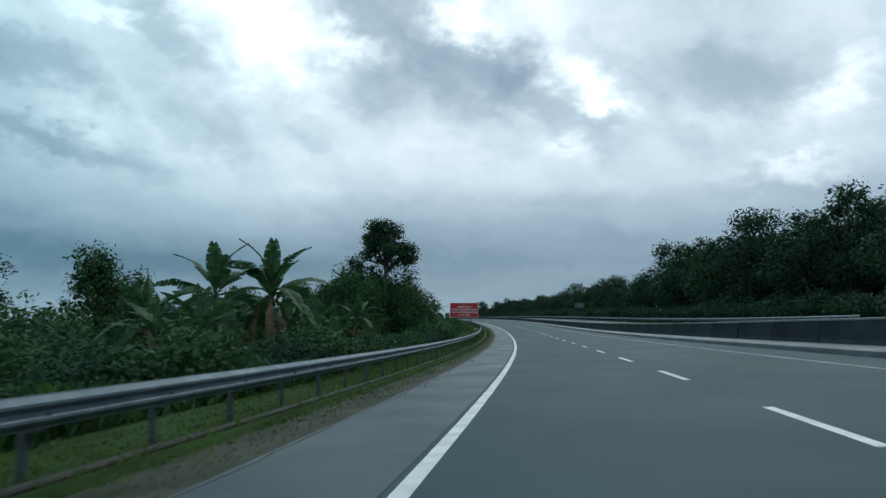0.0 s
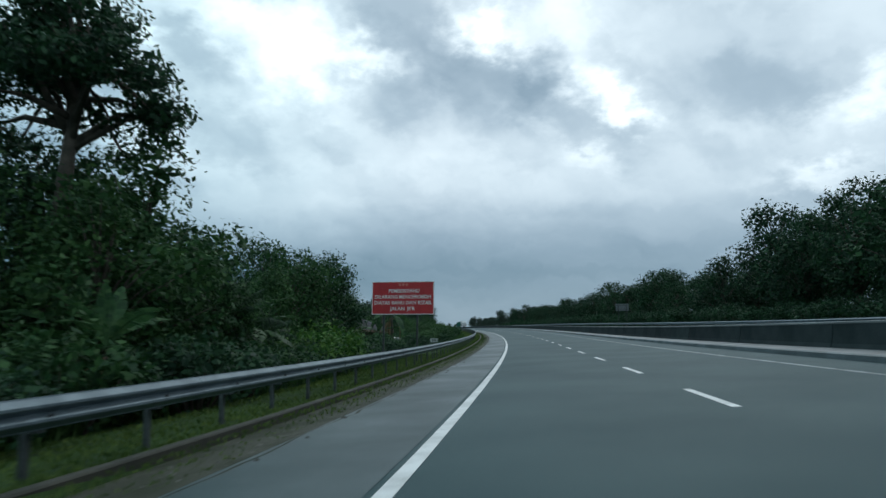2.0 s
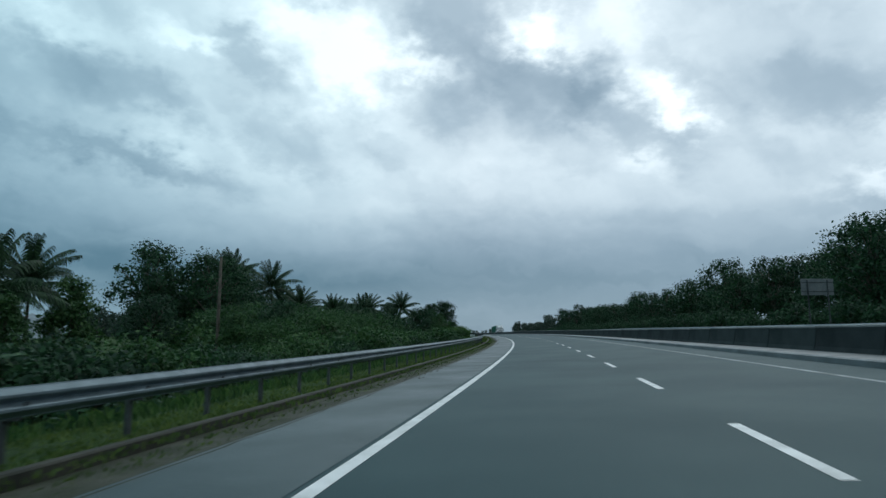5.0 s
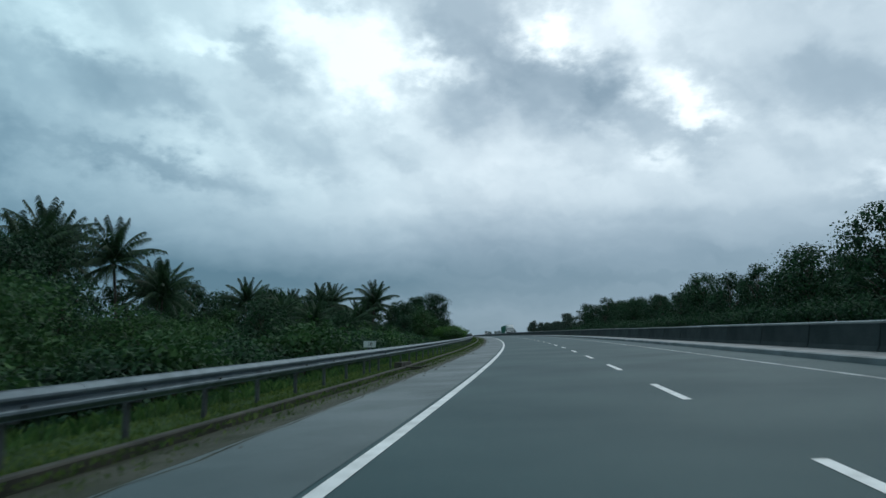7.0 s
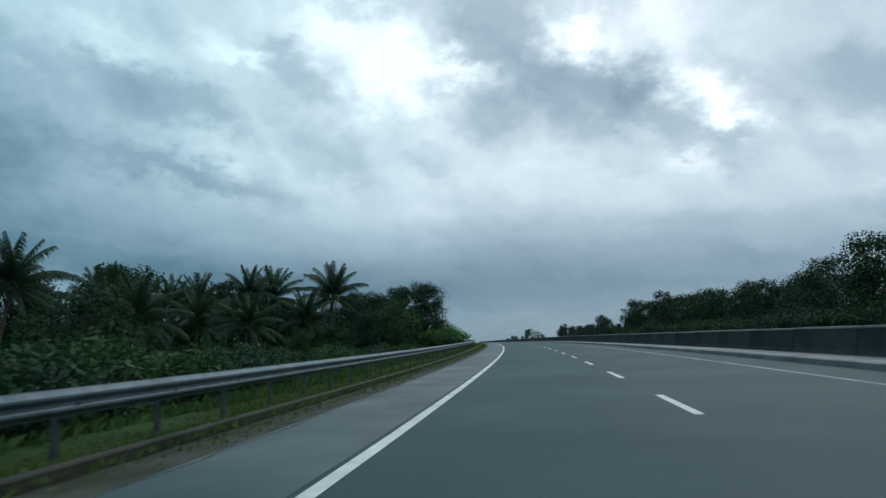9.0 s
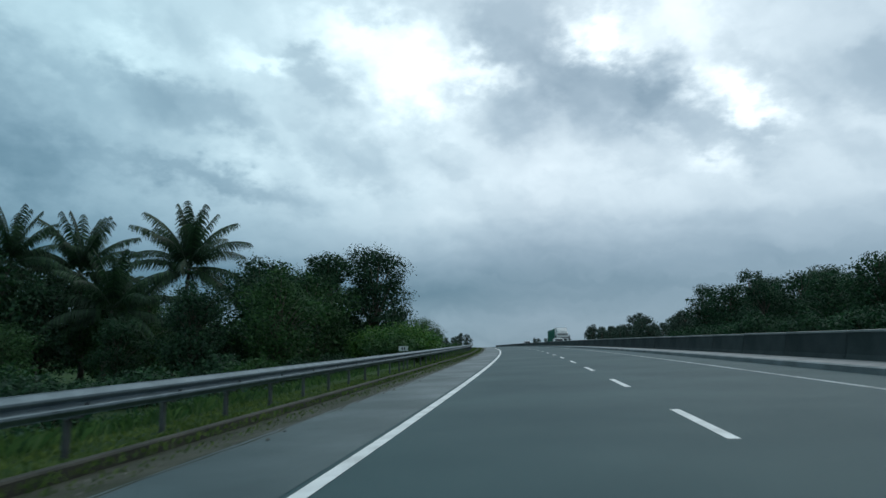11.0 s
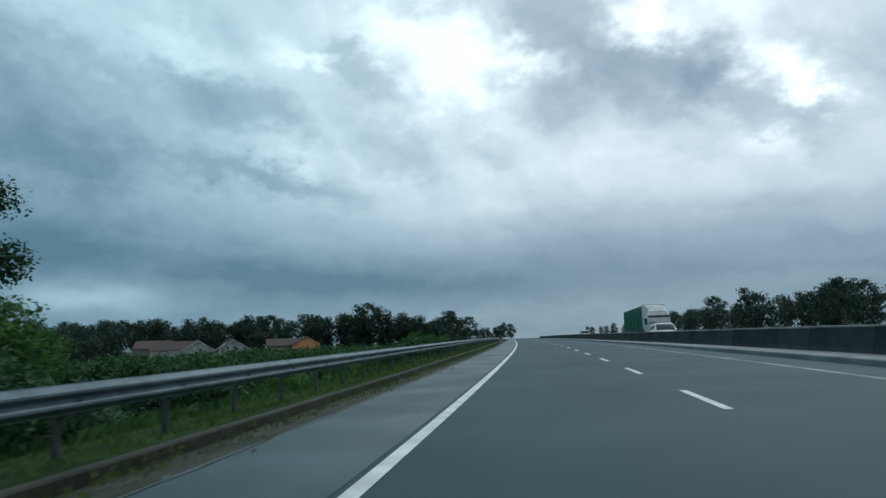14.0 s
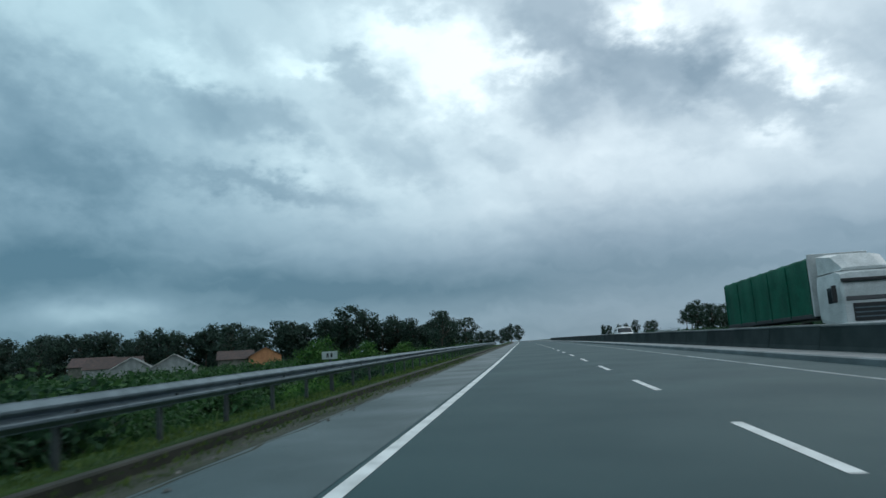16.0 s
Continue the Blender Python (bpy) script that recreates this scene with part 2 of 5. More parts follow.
M = dict(
    asphalt=material("wet_asphalt", (0.021, 0.060, 0.065), (0.016, 0.050, 0.056), rough=0.54, spec=0.145, wet=0.03, scale=0.35, fine=140, bump=0.35, bump_distance=0.006),
    shoulder=material("shoulder_asphalt", (0.038, 0.068, 0.072), (0.024, 0.049, 0.053), rough=0.48, spec=0.19, wet=0.22, scale=0.5, fine=120, bump=0.4, bump_distance=0.006),
    paint=material("road_paint", (0.72, 0.73, 0.72), (0.50, 0.51, 0.50), rough=0.5, wet=0.1, scale=2.5, fine=40, bump=0.15),
    worn_paint=material("worn_road_paint", (0.26, 0.31, 0.32), (0.07, 0.10, 0.105), rough=0.5, wet=0.1, scale=1.2, fine=30, bump=0.15),
    gravel=material("muddy_gravel", (0.056, 0.058, 0.043), (0.028, 0.034, 0.020), rough=0.8, wet=0.2, spec=0.18, scale=1.3, fine=30, bump=0.8, bump_distance=0.03),
    stone=material("pebble", (0.13, 0.125, 0.11), (0.07, 0.068, 0.06), rough=0.6, scale=8, fine=60, per_object=0.3, per_island=0.35),
    kerb=material("mossy_kerb_concrete", (0.032, 0.033, 0.023), (0.012, 0.015, 0.009), rough=0.8, scale=1.2, fine=50, bump=0.5),
    grass_ground=material("grassy_soil", (0.036, 0.070, 0.020), (0.020, 0.040, 0.014), rough=0.95, spec=0.1, scale=0.4, fine=14, bump=0.8, bump_distance=0.05),
    grass=leaf_material("grass_blades", (0.074, 0.124, 0.028), (0.046, 0.086, 0.020), 0.4),
    tall_grass=leaf_material("tall_grass_blades", (0.044, 0.104, 0.025), (0.024, 0.062, 0.018), 0.4),
    steel=material("galvanised_steel", (0.14, 0.190, 0.215), (0.09, 0.130, 0.152), rough=0.50, metallic=0.45, scale=3, fine=50, bump=0.05, per_object=0.08),
    post=material("weathered_post_steel", (0.060, 0.074, 0.076), (0.032, 0.042, 0.042), rough=0.65, metallic=0.3, scale=4, fine=40, bump=0.1, per_object=0.15),
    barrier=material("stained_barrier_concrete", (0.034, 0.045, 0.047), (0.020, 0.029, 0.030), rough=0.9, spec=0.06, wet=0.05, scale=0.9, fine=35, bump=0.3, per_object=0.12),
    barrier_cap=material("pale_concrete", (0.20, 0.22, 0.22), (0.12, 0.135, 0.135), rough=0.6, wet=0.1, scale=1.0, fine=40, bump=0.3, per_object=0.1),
    median_kerb=material("pale_kerb_concrete", (0.12, 0.15, 0.16), (0.07, 0.092, 0.098), rough=0.5, wet=0.15, scale=0.8, fine=40, bump=0.3),
    bark=material("bark", (0.10, 0.088, 0.07), (0.05, 0.045, 0.036), rough=0.9, scale=3, fine=25, bump=0.8, bump_distance=0.03),
    palm_bark=material("palm_bark", (0.085, 0.08, 0.068), (0.045, 0.042, 0.036), rough=0.9, scale=4, fine=20, bump=0.6, bump_distance=0.02),
    leaf_dark=leaf_material("dark_leaves", (0.022, 0.064, 0.030), (0.013, 0.042, 0.021)),
    leaf_mid=leaf_material("green_leaves", (0.034, 0.095, 0.028), (0.021, 0.062, 0.021)),
    leaf_bright=leaf_material("bright_leaves", (0.060, 0.155, 0.028), (0.038, 0.105, 0.024)),
    # haze over the far woods is put into this paler, bluer leaf colour
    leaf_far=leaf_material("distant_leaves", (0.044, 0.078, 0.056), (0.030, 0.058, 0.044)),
    palm_leaf=leaf_material("palm_leaves", (0.028, 0.064, 0.030), (0.016, 0.040, 0.020), gloss=0.5),
    banana_leaf=leaf_material("banana_leaves", (0.052, 0.124, 0.046), (0.034, 0.088, 0.034), gloss=0.42, through=0.35),
    dead_leaf=leaf_material("dry_leaves", (0.20, 0.15, 0.085), (0.12, 0.09, 0.05)),
    sign_red=material("red_sign_paint", (0.42, 0.022, 0.026), (0.33, 0.018, 0.022), rough=0.4, scale=1.5, fine=30, bump=0.02),
    sign_white=material("white_sign_paint", (0.72, 0.73, 0.72), (0.62, 0.63, 0.62), rough=0.45, scale=2, fine=30, bump=0.02),
    sign_back=material("dull_sign_back", (0.12, 0.14, 0.145), (0.09, 0.11, 0.115), rough=0.6, scale=2, fine=30, bump=0.02),
    plate=material("dull_sign_plate", (0.42, 0.48, 0.47), (0.34, 0.40, 0.39), rough=0.5, scale=3, fine=30, bump=0.02),
    wood=material("weathered_timber", (0.16, 0.12, 0.085), (0.08, 0.062, 0.048), rough=0.85, scale=3, fine=40, bump=0.4),
    rust_roof=material("rusted_roof_sheet", (0.040, 0.046, 0.053), (0.026, 0.026, 0.029), rough=0.75, spec=0.25, scale=0.8, fine=12, bump=0.2, per_object=0.25),
    grey_roof=material("grey_roof_sheet", (0.080, 0.090, 0.090), (0.052, 0.060, 0.060), rough=0.6, scale=0.8, fine=12, bump=0.2, per_object=0.15),
    brown_roof=material("brown_roof_tiles", (0.085, 0.050, 0.042), (0.052, 0.036, 0.034), rough=0.7, scale=1.0, fine=12, bump=0.3, per_object=0.15),
    wall_grey=material("grimy_plaster", (0.17, 0.175, 0.15), (0.09, 0.095, 0.08), rough=0.85, scale=0.8, fine=20, bump=0.2),
    wall_white=material("white_plaster", (0.70, 0.71, 0.70), (0.55, 0.56, 0.55), rough=0.8, scale=0.8, fine=20, bump=0.1),
    wall_pale=material("pale_plaster", (0.32, 0.34, 0.34), (0.22, 0.24, 0.24), rough=0.8, scale=0.8, fine=20, bump=0.1),
    wall_orange=material("orange_plaster", (0.52, 0.24, 0.11), (0.42, 0.19, 0.09), rough=0.8, scale=0.8, fine=20, bump=0.1),
    white_car=material("white_car_paint", (0.72, 0.73, 0.74), (0.64, 0.65, 0.66), rough=0.3, scale=1.5, fine=20, bump=0.0, coat=0.6),
    truck_white=material("white_cab_paint", (0.55, 0.57, 0.57), (0.42, 0.44, 0.44), rough=0.4, scale=1.5, fine=20, bump=0.0, coat=0.3),
    tarp=material("green_tarpaulin", (0.004, 0.095, 0.058), (0.003, 0.066, 0.042), rough=0.75, spec=0.2, scale=0.9, fine=10, bump=0.3, bump_distance=0.04),
    black=material("black_plastic", (0.018, 0.018, 0.02), (0.012, 0.012, 0.013), rough=0.5, scale=4, fine=60, bump=0.1),
    rubber=material("tyre_rubber", (0.02, 0.02, 0.02), (0.03, 0.03, 0.028), rough=0.8, scale=6, fine=60, bump=0.2),
    dark_glass=glass_material("dark_glass"),
    lamp_glass=glass_material("lamp_glass", (0.75, 0.77, 0.78), 0.12),
    # pale blue-grey base colour stands in for the mist before the hills
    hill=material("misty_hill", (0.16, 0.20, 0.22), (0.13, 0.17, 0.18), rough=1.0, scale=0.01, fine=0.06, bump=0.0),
)

# ---------------------------------------------------------------- the line of the road
STEP = 2.0
NODES = [-400, -40, 60, 120, 180, 240, 300, 360, 430, 520, 900, 1500, 3000]
BEND = [1.2, 1.839, 0.779, 0.753, 1.053, 0.837, 0.907, 0.476, -0.053, 0.1, 0.0, 0.0, 0.0]
SAG = [0.0, 0.134, 0.310, 0.078, 0.004, -0.001, -0.086, -0.068, -0.027, 0.0, 0.0, -0.045, 0.0]
RS = np.arange(-400, 2600, STEP)


def integrate(rate):
    total = np.cumsum(rate) * STEP
    return total - np.interp(0, RS, total)


R_TURN = integrate(np.interp(RS, NODES, BEND) / 1000)
R_GRADE = integrate(np.interp(RS, NODES, SAG) / 1000)
R_X, R_Y, R_Z = integrate(-np.sin(R_TURN)), integrate(np.cos(R_TURN)), integrate(R_GRADE)
BANK = math.tan(radians(2.2))


def bank(s):
    return BANK * np.interp(s, [-40, 225, 370], [1, 1, 0.05])


def spot(s, off, z=0.0, banked=True):
    """World place of a point s metres along the edge line, off metres to its right, z above the road's plane (or above the edge line)."""
    turn = np.interp(s, RS, R_TURN)
    b = off * bank(s) if banked else 0.0
    return Vector((np.interp(s, RS, R_X) + off * math.cos(turn), np.interp(s, RS, R_Y) + off * math.sin(turn),
                   np.interp(s, RS, R_Z) + z + b))


def heading(s):
    return float(np.interp(s, RS, R_TURN))


def stand(s, off, z=0.0, turn=0.0, lean=0.0, size=1.0, banked=False):
    """Pose of a thing that stands upright at s, off; turn in degrees from the road's way."""
    p = spot(s, off, z, banked)
    return Matrix.Translation(p) @ Matrix.Rotation(heading(s) + radians(turn), 4, "Z") @ Matrix.Rotation(radians(lean), 4, "Y") @ Matrix.Scale(size, 4)


def ground_z(s, off):
    """Height of the land beside the road over the edge line's height."""
    if off < -2.5:
        low = np.interp(s, [-100, 60, 150, 280, 320, 350, 420, 520, 700], [-1.0, -0.9, -1.2, -1.2, -1.8, -2.6, -3.6, -4.6, -3.0])
        edge = off * bank(s)
        z = np.interp(-off, [2.5, 3.0, 3.7, 4.4, 6.0, 9.0, 16.0, 400], [0.0, 0.02, -0.10, -0.16, 0.18 * low - 0.08, 0.62 * low, low, low])
        return float(z + max(edge, -0.4))
    edge = min(off, 24) * bank(s)
    return float(edge + np.interp(off, [20, 21.5, 24, 30, 40, 500], [-0.05, -0.1, -0.35, -0.2, 0.2, 0.2]))


# ---------------------------------------------------------------- mesh helpers
def mesh_from(name, verts, faces, material_=None, smooth=False):
    me = bpy.data.meshes.new(name)
    me.from_pydata([tuple(v) for v in verts], [], [tuple(f) for f in faces])
    if material_:
        me.materials.append(material_)
    if smooth:
        me.polygons.foreach_set("use_smooth", [True] * len(me.polygons))
    me.update()
    return me


def child(name, me, parent, label=""):
    ob = new(name, me)
    if parent:
        ob.parent = parent
    return tagged(ob, label)


def part(name, bm, mat, parent, label="", smooth=False):
    me = bpy.data.meshes.new(name)
    bmesh.ops.recalc_face_normals(bm, faces=bm.faces)
    bm.to_mesh(me)
    bm.free()
    me.materials.append(mat)
    if smooth:
        me.polygons.foreach_set("use_smooth", [True] * len(me.polygons))
    return child(name, me, parent, label)


def ribbon(name, profile, s0, s1, mat, step=4.0, parent=None, label="", banked=True, closed=False, smooth=False, drift=None):
    """A strip along the road: profile is a run of (off, z); drift shifts its outer part sideways along the way."""
    n = max(int(math.ceil((s1 - s0) / step)), 1)
    verts, faces = [], []
    k = len(profile)
    for i in range(n + 1):
        s = s0 + (s1 - s0) * i / n
        for off, z in profile:
            verts.append(spot(s, off + (drift(s, off) if drift else 0.0), z, banked))
    cols = k if closed else k - 1
    for i in range(n):
        for j in range(cols):
            a, b = i * k + j, i * k + (j + 1) % k
            faces.append((a, b, b + k, a + k))
    if closed:
        faces += [tuple(range(k - 1, -1, -1)), tuple(range(n * k, n * k + k))]
    return child(name, mesh_from(name, verts, faces, mat, smooth), parent, label)


def box(bm, x0, x1, y0, y1, z0, z1, bevel=0.0):
    g = bmesh.ops.create_cube(bm, size=1.0)
    for v in g["verts"]:
        v.co = Vector((x0 + (v.co.x + 0.5) * (x1 - x0), y0 + (v.co.y + 0.5) * (y1 - y0), z0 + (v.co.z + 0.5) * (z1 - z0)))
    if bevel:
        es = list({e for v in g["verts"] for e in v.link_edges})
        bmesh.ops.bevel(bm, geom=es, offset=bevel, segments=2, affect="EDGES", profile=0.6)
    return bm


def cylinder(bm, r, z0, z1, at=(0, 0), n=12, r2=None, axis="Z", bevel=0.0):
    g = bmesh.ops.create_cone(bm, cap_ends=True, segments=n, radius1=r, radius2=r if r2 is None else r2, depth=z1 - z0)
    turn = {"Z": Matrix(), "X": Matrix.Rotation(math.pi / 2, 4, "Y"), "Y": Matrix.Rotation(-math.pi / 2, 4, "X")}[axis]
    m = turn @ Matrix.Translation((0, 0, (z0 + z1) / 2))
    bmesh.ops.transform(bm, matrix=m, verts=g["verts"])
    d = {"Z": (at[0], at[1], 0), "X": (0, at[0], at[1]), "Y": (at[0], 0, at[1])}[axis]
    bmesh.ops.translate(bm, vec=d, verts=g["verts"])
    return bm


def tube(verts, faces, pts, radii, n=7):
    """Adds a tapered tube through pts."""
    base = len(verts)
    for i, (p, r) in enumerate(zip(pts, radii)):
        d = (Vector(pts[min(i + 1, len(pts) - 1)]) - Vector(pts[max(i - 1, 0)])).normalized()
        u = d.orthogonal().normalized()
        w = d.cross(u)
        for k in range(n):
            a = 2 * math.pi * k / n
            verts.append(Vector(p) + (u * math.cos(a) + w * math.sin(a)) * r)
    for i in range(len(pts) - 1):
        for k in range(n):
            a, b = base + i * n + k, base + i * n + (k + 1) % n
            faces.append((a, b, b + n, a + n))
    faces.append(tuple(base + k for k in range(n - 1, -1, -1)))
    faces.append(tuple(base + (len(pts) - 1) * n + k for k in range(n)))


# ---------------------------------------------------------------- ground, road, kerbs, markings
def build_ground():
    ss = list(np.arange(-300, 620, 5.0)) + list(np.arange(620, 2500, 60.0))
    left = [-420, -300, -200, -130, -90, -60, -45, -35, -28, -22, -18, -15, -12, -10, -8, -6.5, -5.3, -4.4, -3.7, -3.3, -2.92]
    mid = [-2.8, -1.0, 4.0, 10.0, 16.0, 20.8]
    right = [21.4, 24, 27, 31, 36, 44, 60, 90, 140, 220, 350, 500]
    offs = left + mid + right
    verts, faces = [], []
    for s in ss:
        for o in offs:
            if o in mid:
                z = o * bank(s) - 0.35
            else:
                z = ground_z(s, o)
                if o < -5 or o > 25:
                    z += (noise.noise(Vector((s * 0.06, o * 0.06, 3.0))) * min(0.05 * abs(o), 1.2)) * (0.6 if abs(o) < 90 else 2.5)
            verts.append(spot(s, o, z, False))
    k = len(offs)
    for i in range(len(ss) - 1):
        for j in range(k - 1):
            a = i * k + j
            faces.append((a, a + 1, a + 1 + k, a + k))
    # the sheet goes on outward to the horizon
    loop = [i * k for i in range(len(ss))] + [(len(ss) - 1) * k + j for j in range(1, k)] \
        + [i * k + k - 1 for i in range(len(ss) - 2, -1, -1)] + [j for j in range(k - 2, 0, -1)]
    c = sum((Vector(verts[i]) for i in loop), Vector()) / len(loop)
    first = len(verts)
    for i in loop:
        d = Vector(verts[i]) - c
        d.z = 0
        verts.append(Vector((c.x, c.y, verts[i].z)) + d.normalized() * 4300)
    for a in range(len(loop)):
        b = (a + 1) % len(loop)
        faces.append((loop[a], loop[b], first + b, first + a))
    ob = new("ground", mesh_from("ground", verts, faces, M["grass_ground"], True))
    tagged(ob, "rough grassy land on both sides of the road", "ground", kind="structure")
    return ob


build_ground()

S0, S1 = -60.0, 900.0
road = ribbon("road", [(-1.75, -0.012), (-0.15, 0.0), (3.5, 0.0), (7.2, 0.0), (8.40, -0.01)], S0, S1, M["asphalt"])
tagged(road, "wet grey asphalt carriageway with two lanes and shoulder", "road", kind="structure")
ribbon("shoulder_surface", [(-1.74, -0.006), (-1.2, -0.001), (-0.14, 0.004)], S0, S1, M["shoulder"], parent=road, label="slightly paler wet asphalt shoulder")
far_road = ribbon("road_opposite", [(10.05, -0.02), (14.2, 0.0), (17.8, 0.0), (20.9, -0.03)], S0, S1, M["asphalt"])
tagged(far_road, "wet asphalt carriageway for oncoming traffic behind the median", "road", kind="structure")

ribbon("edge_line", [(-0.075, 0.0045), (0.075, 0.0045)], S0, S1, M["paint"], parent=road, label="solid white edge line")
ribbon("edge_line", [(6.89, 0.0045), (7.02, 0.0045)], S0, S1, M["worn_paint"], parent=road, label="solid white inner edge line")
for i in range(-8, 92):
    m = 3.0 + 7.0 * i
    ribbon("lane_dash", [(3.44, 0.0045), (3.56, 0.0045)], m - 1.35, m + 1.35, M["paint"], step=1.4, parent=road)
for i in range(-4, 80):
    m = 9.0 + 7.0 * i
    ribbon("lane_dash", [(14.22, 0.0045), (14.34, 0.0045)], m - 1.35, m + 1.35, M["paint"], step=1.4, parent=far_road)
ribbon("edge_line", [(10.7, 0.0), (10.83, 0.0)], S0, S1, M["paint"], parent=far_road, label="solid white edge line")
ribbon("edge_line", [(17.8, 0.006), (17.95, 0.006)], S0, S1, M["paint"], parent=far_road, label="solid white edge line")

def kerb_drift(s, off):
    """The kerb's line wanders; the mud creeps unevenly over the asphalt's edge."""
    if off > -2.3:
        return 0.0 if off < -1.7 else 0.10 * noise.noise(Vector((s * 0.55, 7.0, 0))) + 0.09 * noise.noise(Vector((s * 2.3, 3.0, 0)))
    return float(np.interp(s, [12, 38, 52, 272, 290, 330], [-0.30, -0.30, -0.04, -0.03, 0.24, 0.18]))


verge = ribbon("verge_strip", [(-2.78, -0.10), (-2.4, -0.07), (-2.0, -0.04), (-1.78, -0.010), (-1.66, -0.0035)], S0, S1, M["gravel"], step=0.5, drift=kerb_drift)
tagged(verge, "strip of wet mud and gravel beside the shoulder", "verge", kind="structure")
kerb = ribbon("kerb", [(-2.79, -0.22), (-2.78, 0.025), (-2.80, 0.045), (-2.91, 0.048), (-2.935, 0.03), (-2.95, -0.22)], S0, S1, M["kerb"], closed=True, drift=kerb_drift)
tagged(kerb, "low mossy concrete kerb along the grass verge", "kerb", kind="structure")

median = ribbon("median_kerb", [(8.39, -0.15), (8.40, 0.12), (8.44, 0.15), (9.32, 0.16), (9.33, -0.15)], S0, S1, M["median_kerb"])
tagged(median, "pale raised concrete median kerb", "kerb", kind="structure")


# ---------------------------------------------------------------- median barrier of concrete pieces
def build_barrier():
    length = 4.0
    half = [(0.30, -0.1), (0.30, 0.08), (0.20, 0.28), (0.12, 0.72), (0.11, 0.805)]
    verts, faces = [], []
    prof = [(-x, z) for x, z in half] + [(x, z) for x, z in reversed(half)]
    k = len(prof)
    for y in (-length / 2 + 0.004, length / 2 - 0.004):
        verts += [(x, y, z) for x, z in prof]
    for j in range(k):
        a, b = j, (j + 1) % k
        faces.append((a, b, b + k, a + k))
    faces += [tuple(range(k - 1, -1, -1)), tuple(range(k, 2 * k))]
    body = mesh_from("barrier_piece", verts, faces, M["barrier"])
    bm = bmesh.new()
    box(bm, -0.115, 0.115, -length / 2 + 0.01, length / 2 - 0.01, 0.807, 0.865, 0.015)
    cap = bpy.data.meshes.new("cap")
    bm.to_mesh(cap)
    bm.free()
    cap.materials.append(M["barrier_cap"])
    root = new("median_barrier")
    tagged(root, "dark mottled concrete median barrier with pale top", "barrier", kind="structure")
    rnd = random.Random(11)
    for i in range(150):
        s = -40 + length * i
        m = stand(s, 9.66, 0, 0, 0, 1, True)
        m = m @ Matrix.Rotation(math.atan(float(np.interp(s, RS, R_GRADE))), 4, "X") @ Matrix.Rotation(-math.atan(bank(s)), 4, "Y") @ pose(rnd.uniform(-.008, .008), 0, rnd.uniform(-.006, .006), 0, 0, rnd.uniform(-.12, .12))
        b = child("barrier_piece", body, root)
        b.matrix_world = m
        c = child("cap", cap, b, "pale concrete top")


build_barrier()


# ---------------------------------------------------------------- guardrail
def build_guardrail(off, s0, s1, face, top, label, pitch=2.1):
    """W-beam rail; face: +1 when the beam's waves look to larger off."""
    root = new("guardrail")
    tagged(root, label, "guardrail", kind="structure")
    h, b0 = 0.312, top - 0.312
    wave = [(0.0, 0.0), (0.004, 0.014), (0.068, 0.060), (0.081, 0.074), (0.081, 0.100), (0.068, 0.114), (0.010, 0.146), (0.004, 0.156),
            (0.010, 0.166), (0.068, 0.198), (0.081, 0.212), (0.081, 0.238), (0.068, 0.252), (0.004, 0.298), (0.0, 0.312)]
    prof = [(off + face * x, b0 + z) for x, z in wave]
    back = [(off + face * (x - 0.006), b0 + z) for x, z in reversed(wave)]
    n = int((s1 - s0) / (pitch * 2))
    for i in range(n):
        a = s0 + i * pitch * 2
        lap = 0.004 if i % 2 else 0.0
        p = [(o + face * lap, z + lap * 0.5) for o, z in prof + back]
        ribbon("beam", p, a - 0.12, a + pitch * 2 + 0.12, M["steel"], step=2.3, parent=root, closed=True)
    # channel post and spacer block, shared by all
    bm = bmesh.new()
    box(bm, -0.006, 0.0, -0.04, 0.04, -0.75, 0.66)
    box(bm, -0.06, -0.006, -0.04, -0.034, -0.75, 0.66)
    box(bm, -0.06, -0.006, 0.034, 0.04, -0.75, 0.66)
    post = bpy.data.meshes.new("post")
    bm.to_mesh(post)
    bm.free()
    post.materials.append(M["post"])
    bm = bmesh.new()
    box(bm, 0.002, 0.135, -0.05, 0.05, 0.36, 0.66, 0.008)
    cylinder(bm, 0.02, 0.21, 0.232, (0, 0.53), 6, axis="X")
    block = bpy.data.meshes.new("spacer_block")
    bm.to_mesh(block)
    bm.free()
    block.materials.append(M["post"])
    rnd = random.Random(3)
    for i in range(n * 2):
        s = s0 + pitch * (i + 0.5)
        m = stand(s, off - face * 0.142, top - 0.70, rnd.uniform(-2, 2) + (0 if face > 0 else 180), rnd.uniform(-0.7, 0.7), 1, True)
        p = child("post", post, root)
        p.matrix_world = m
        child("spacer_block", block, p)
    return root


build_guardrail(-3.62, -12.0, 470.0, 1, 0.708, "galvanised steel W-beam guardrail on channel posts along the verge")
build_guardrail(21.1, 40.0, 330.0, -1, 0.70, "galvanised steel W-beam guardrail beyond the oncoming lanes", 4.0)


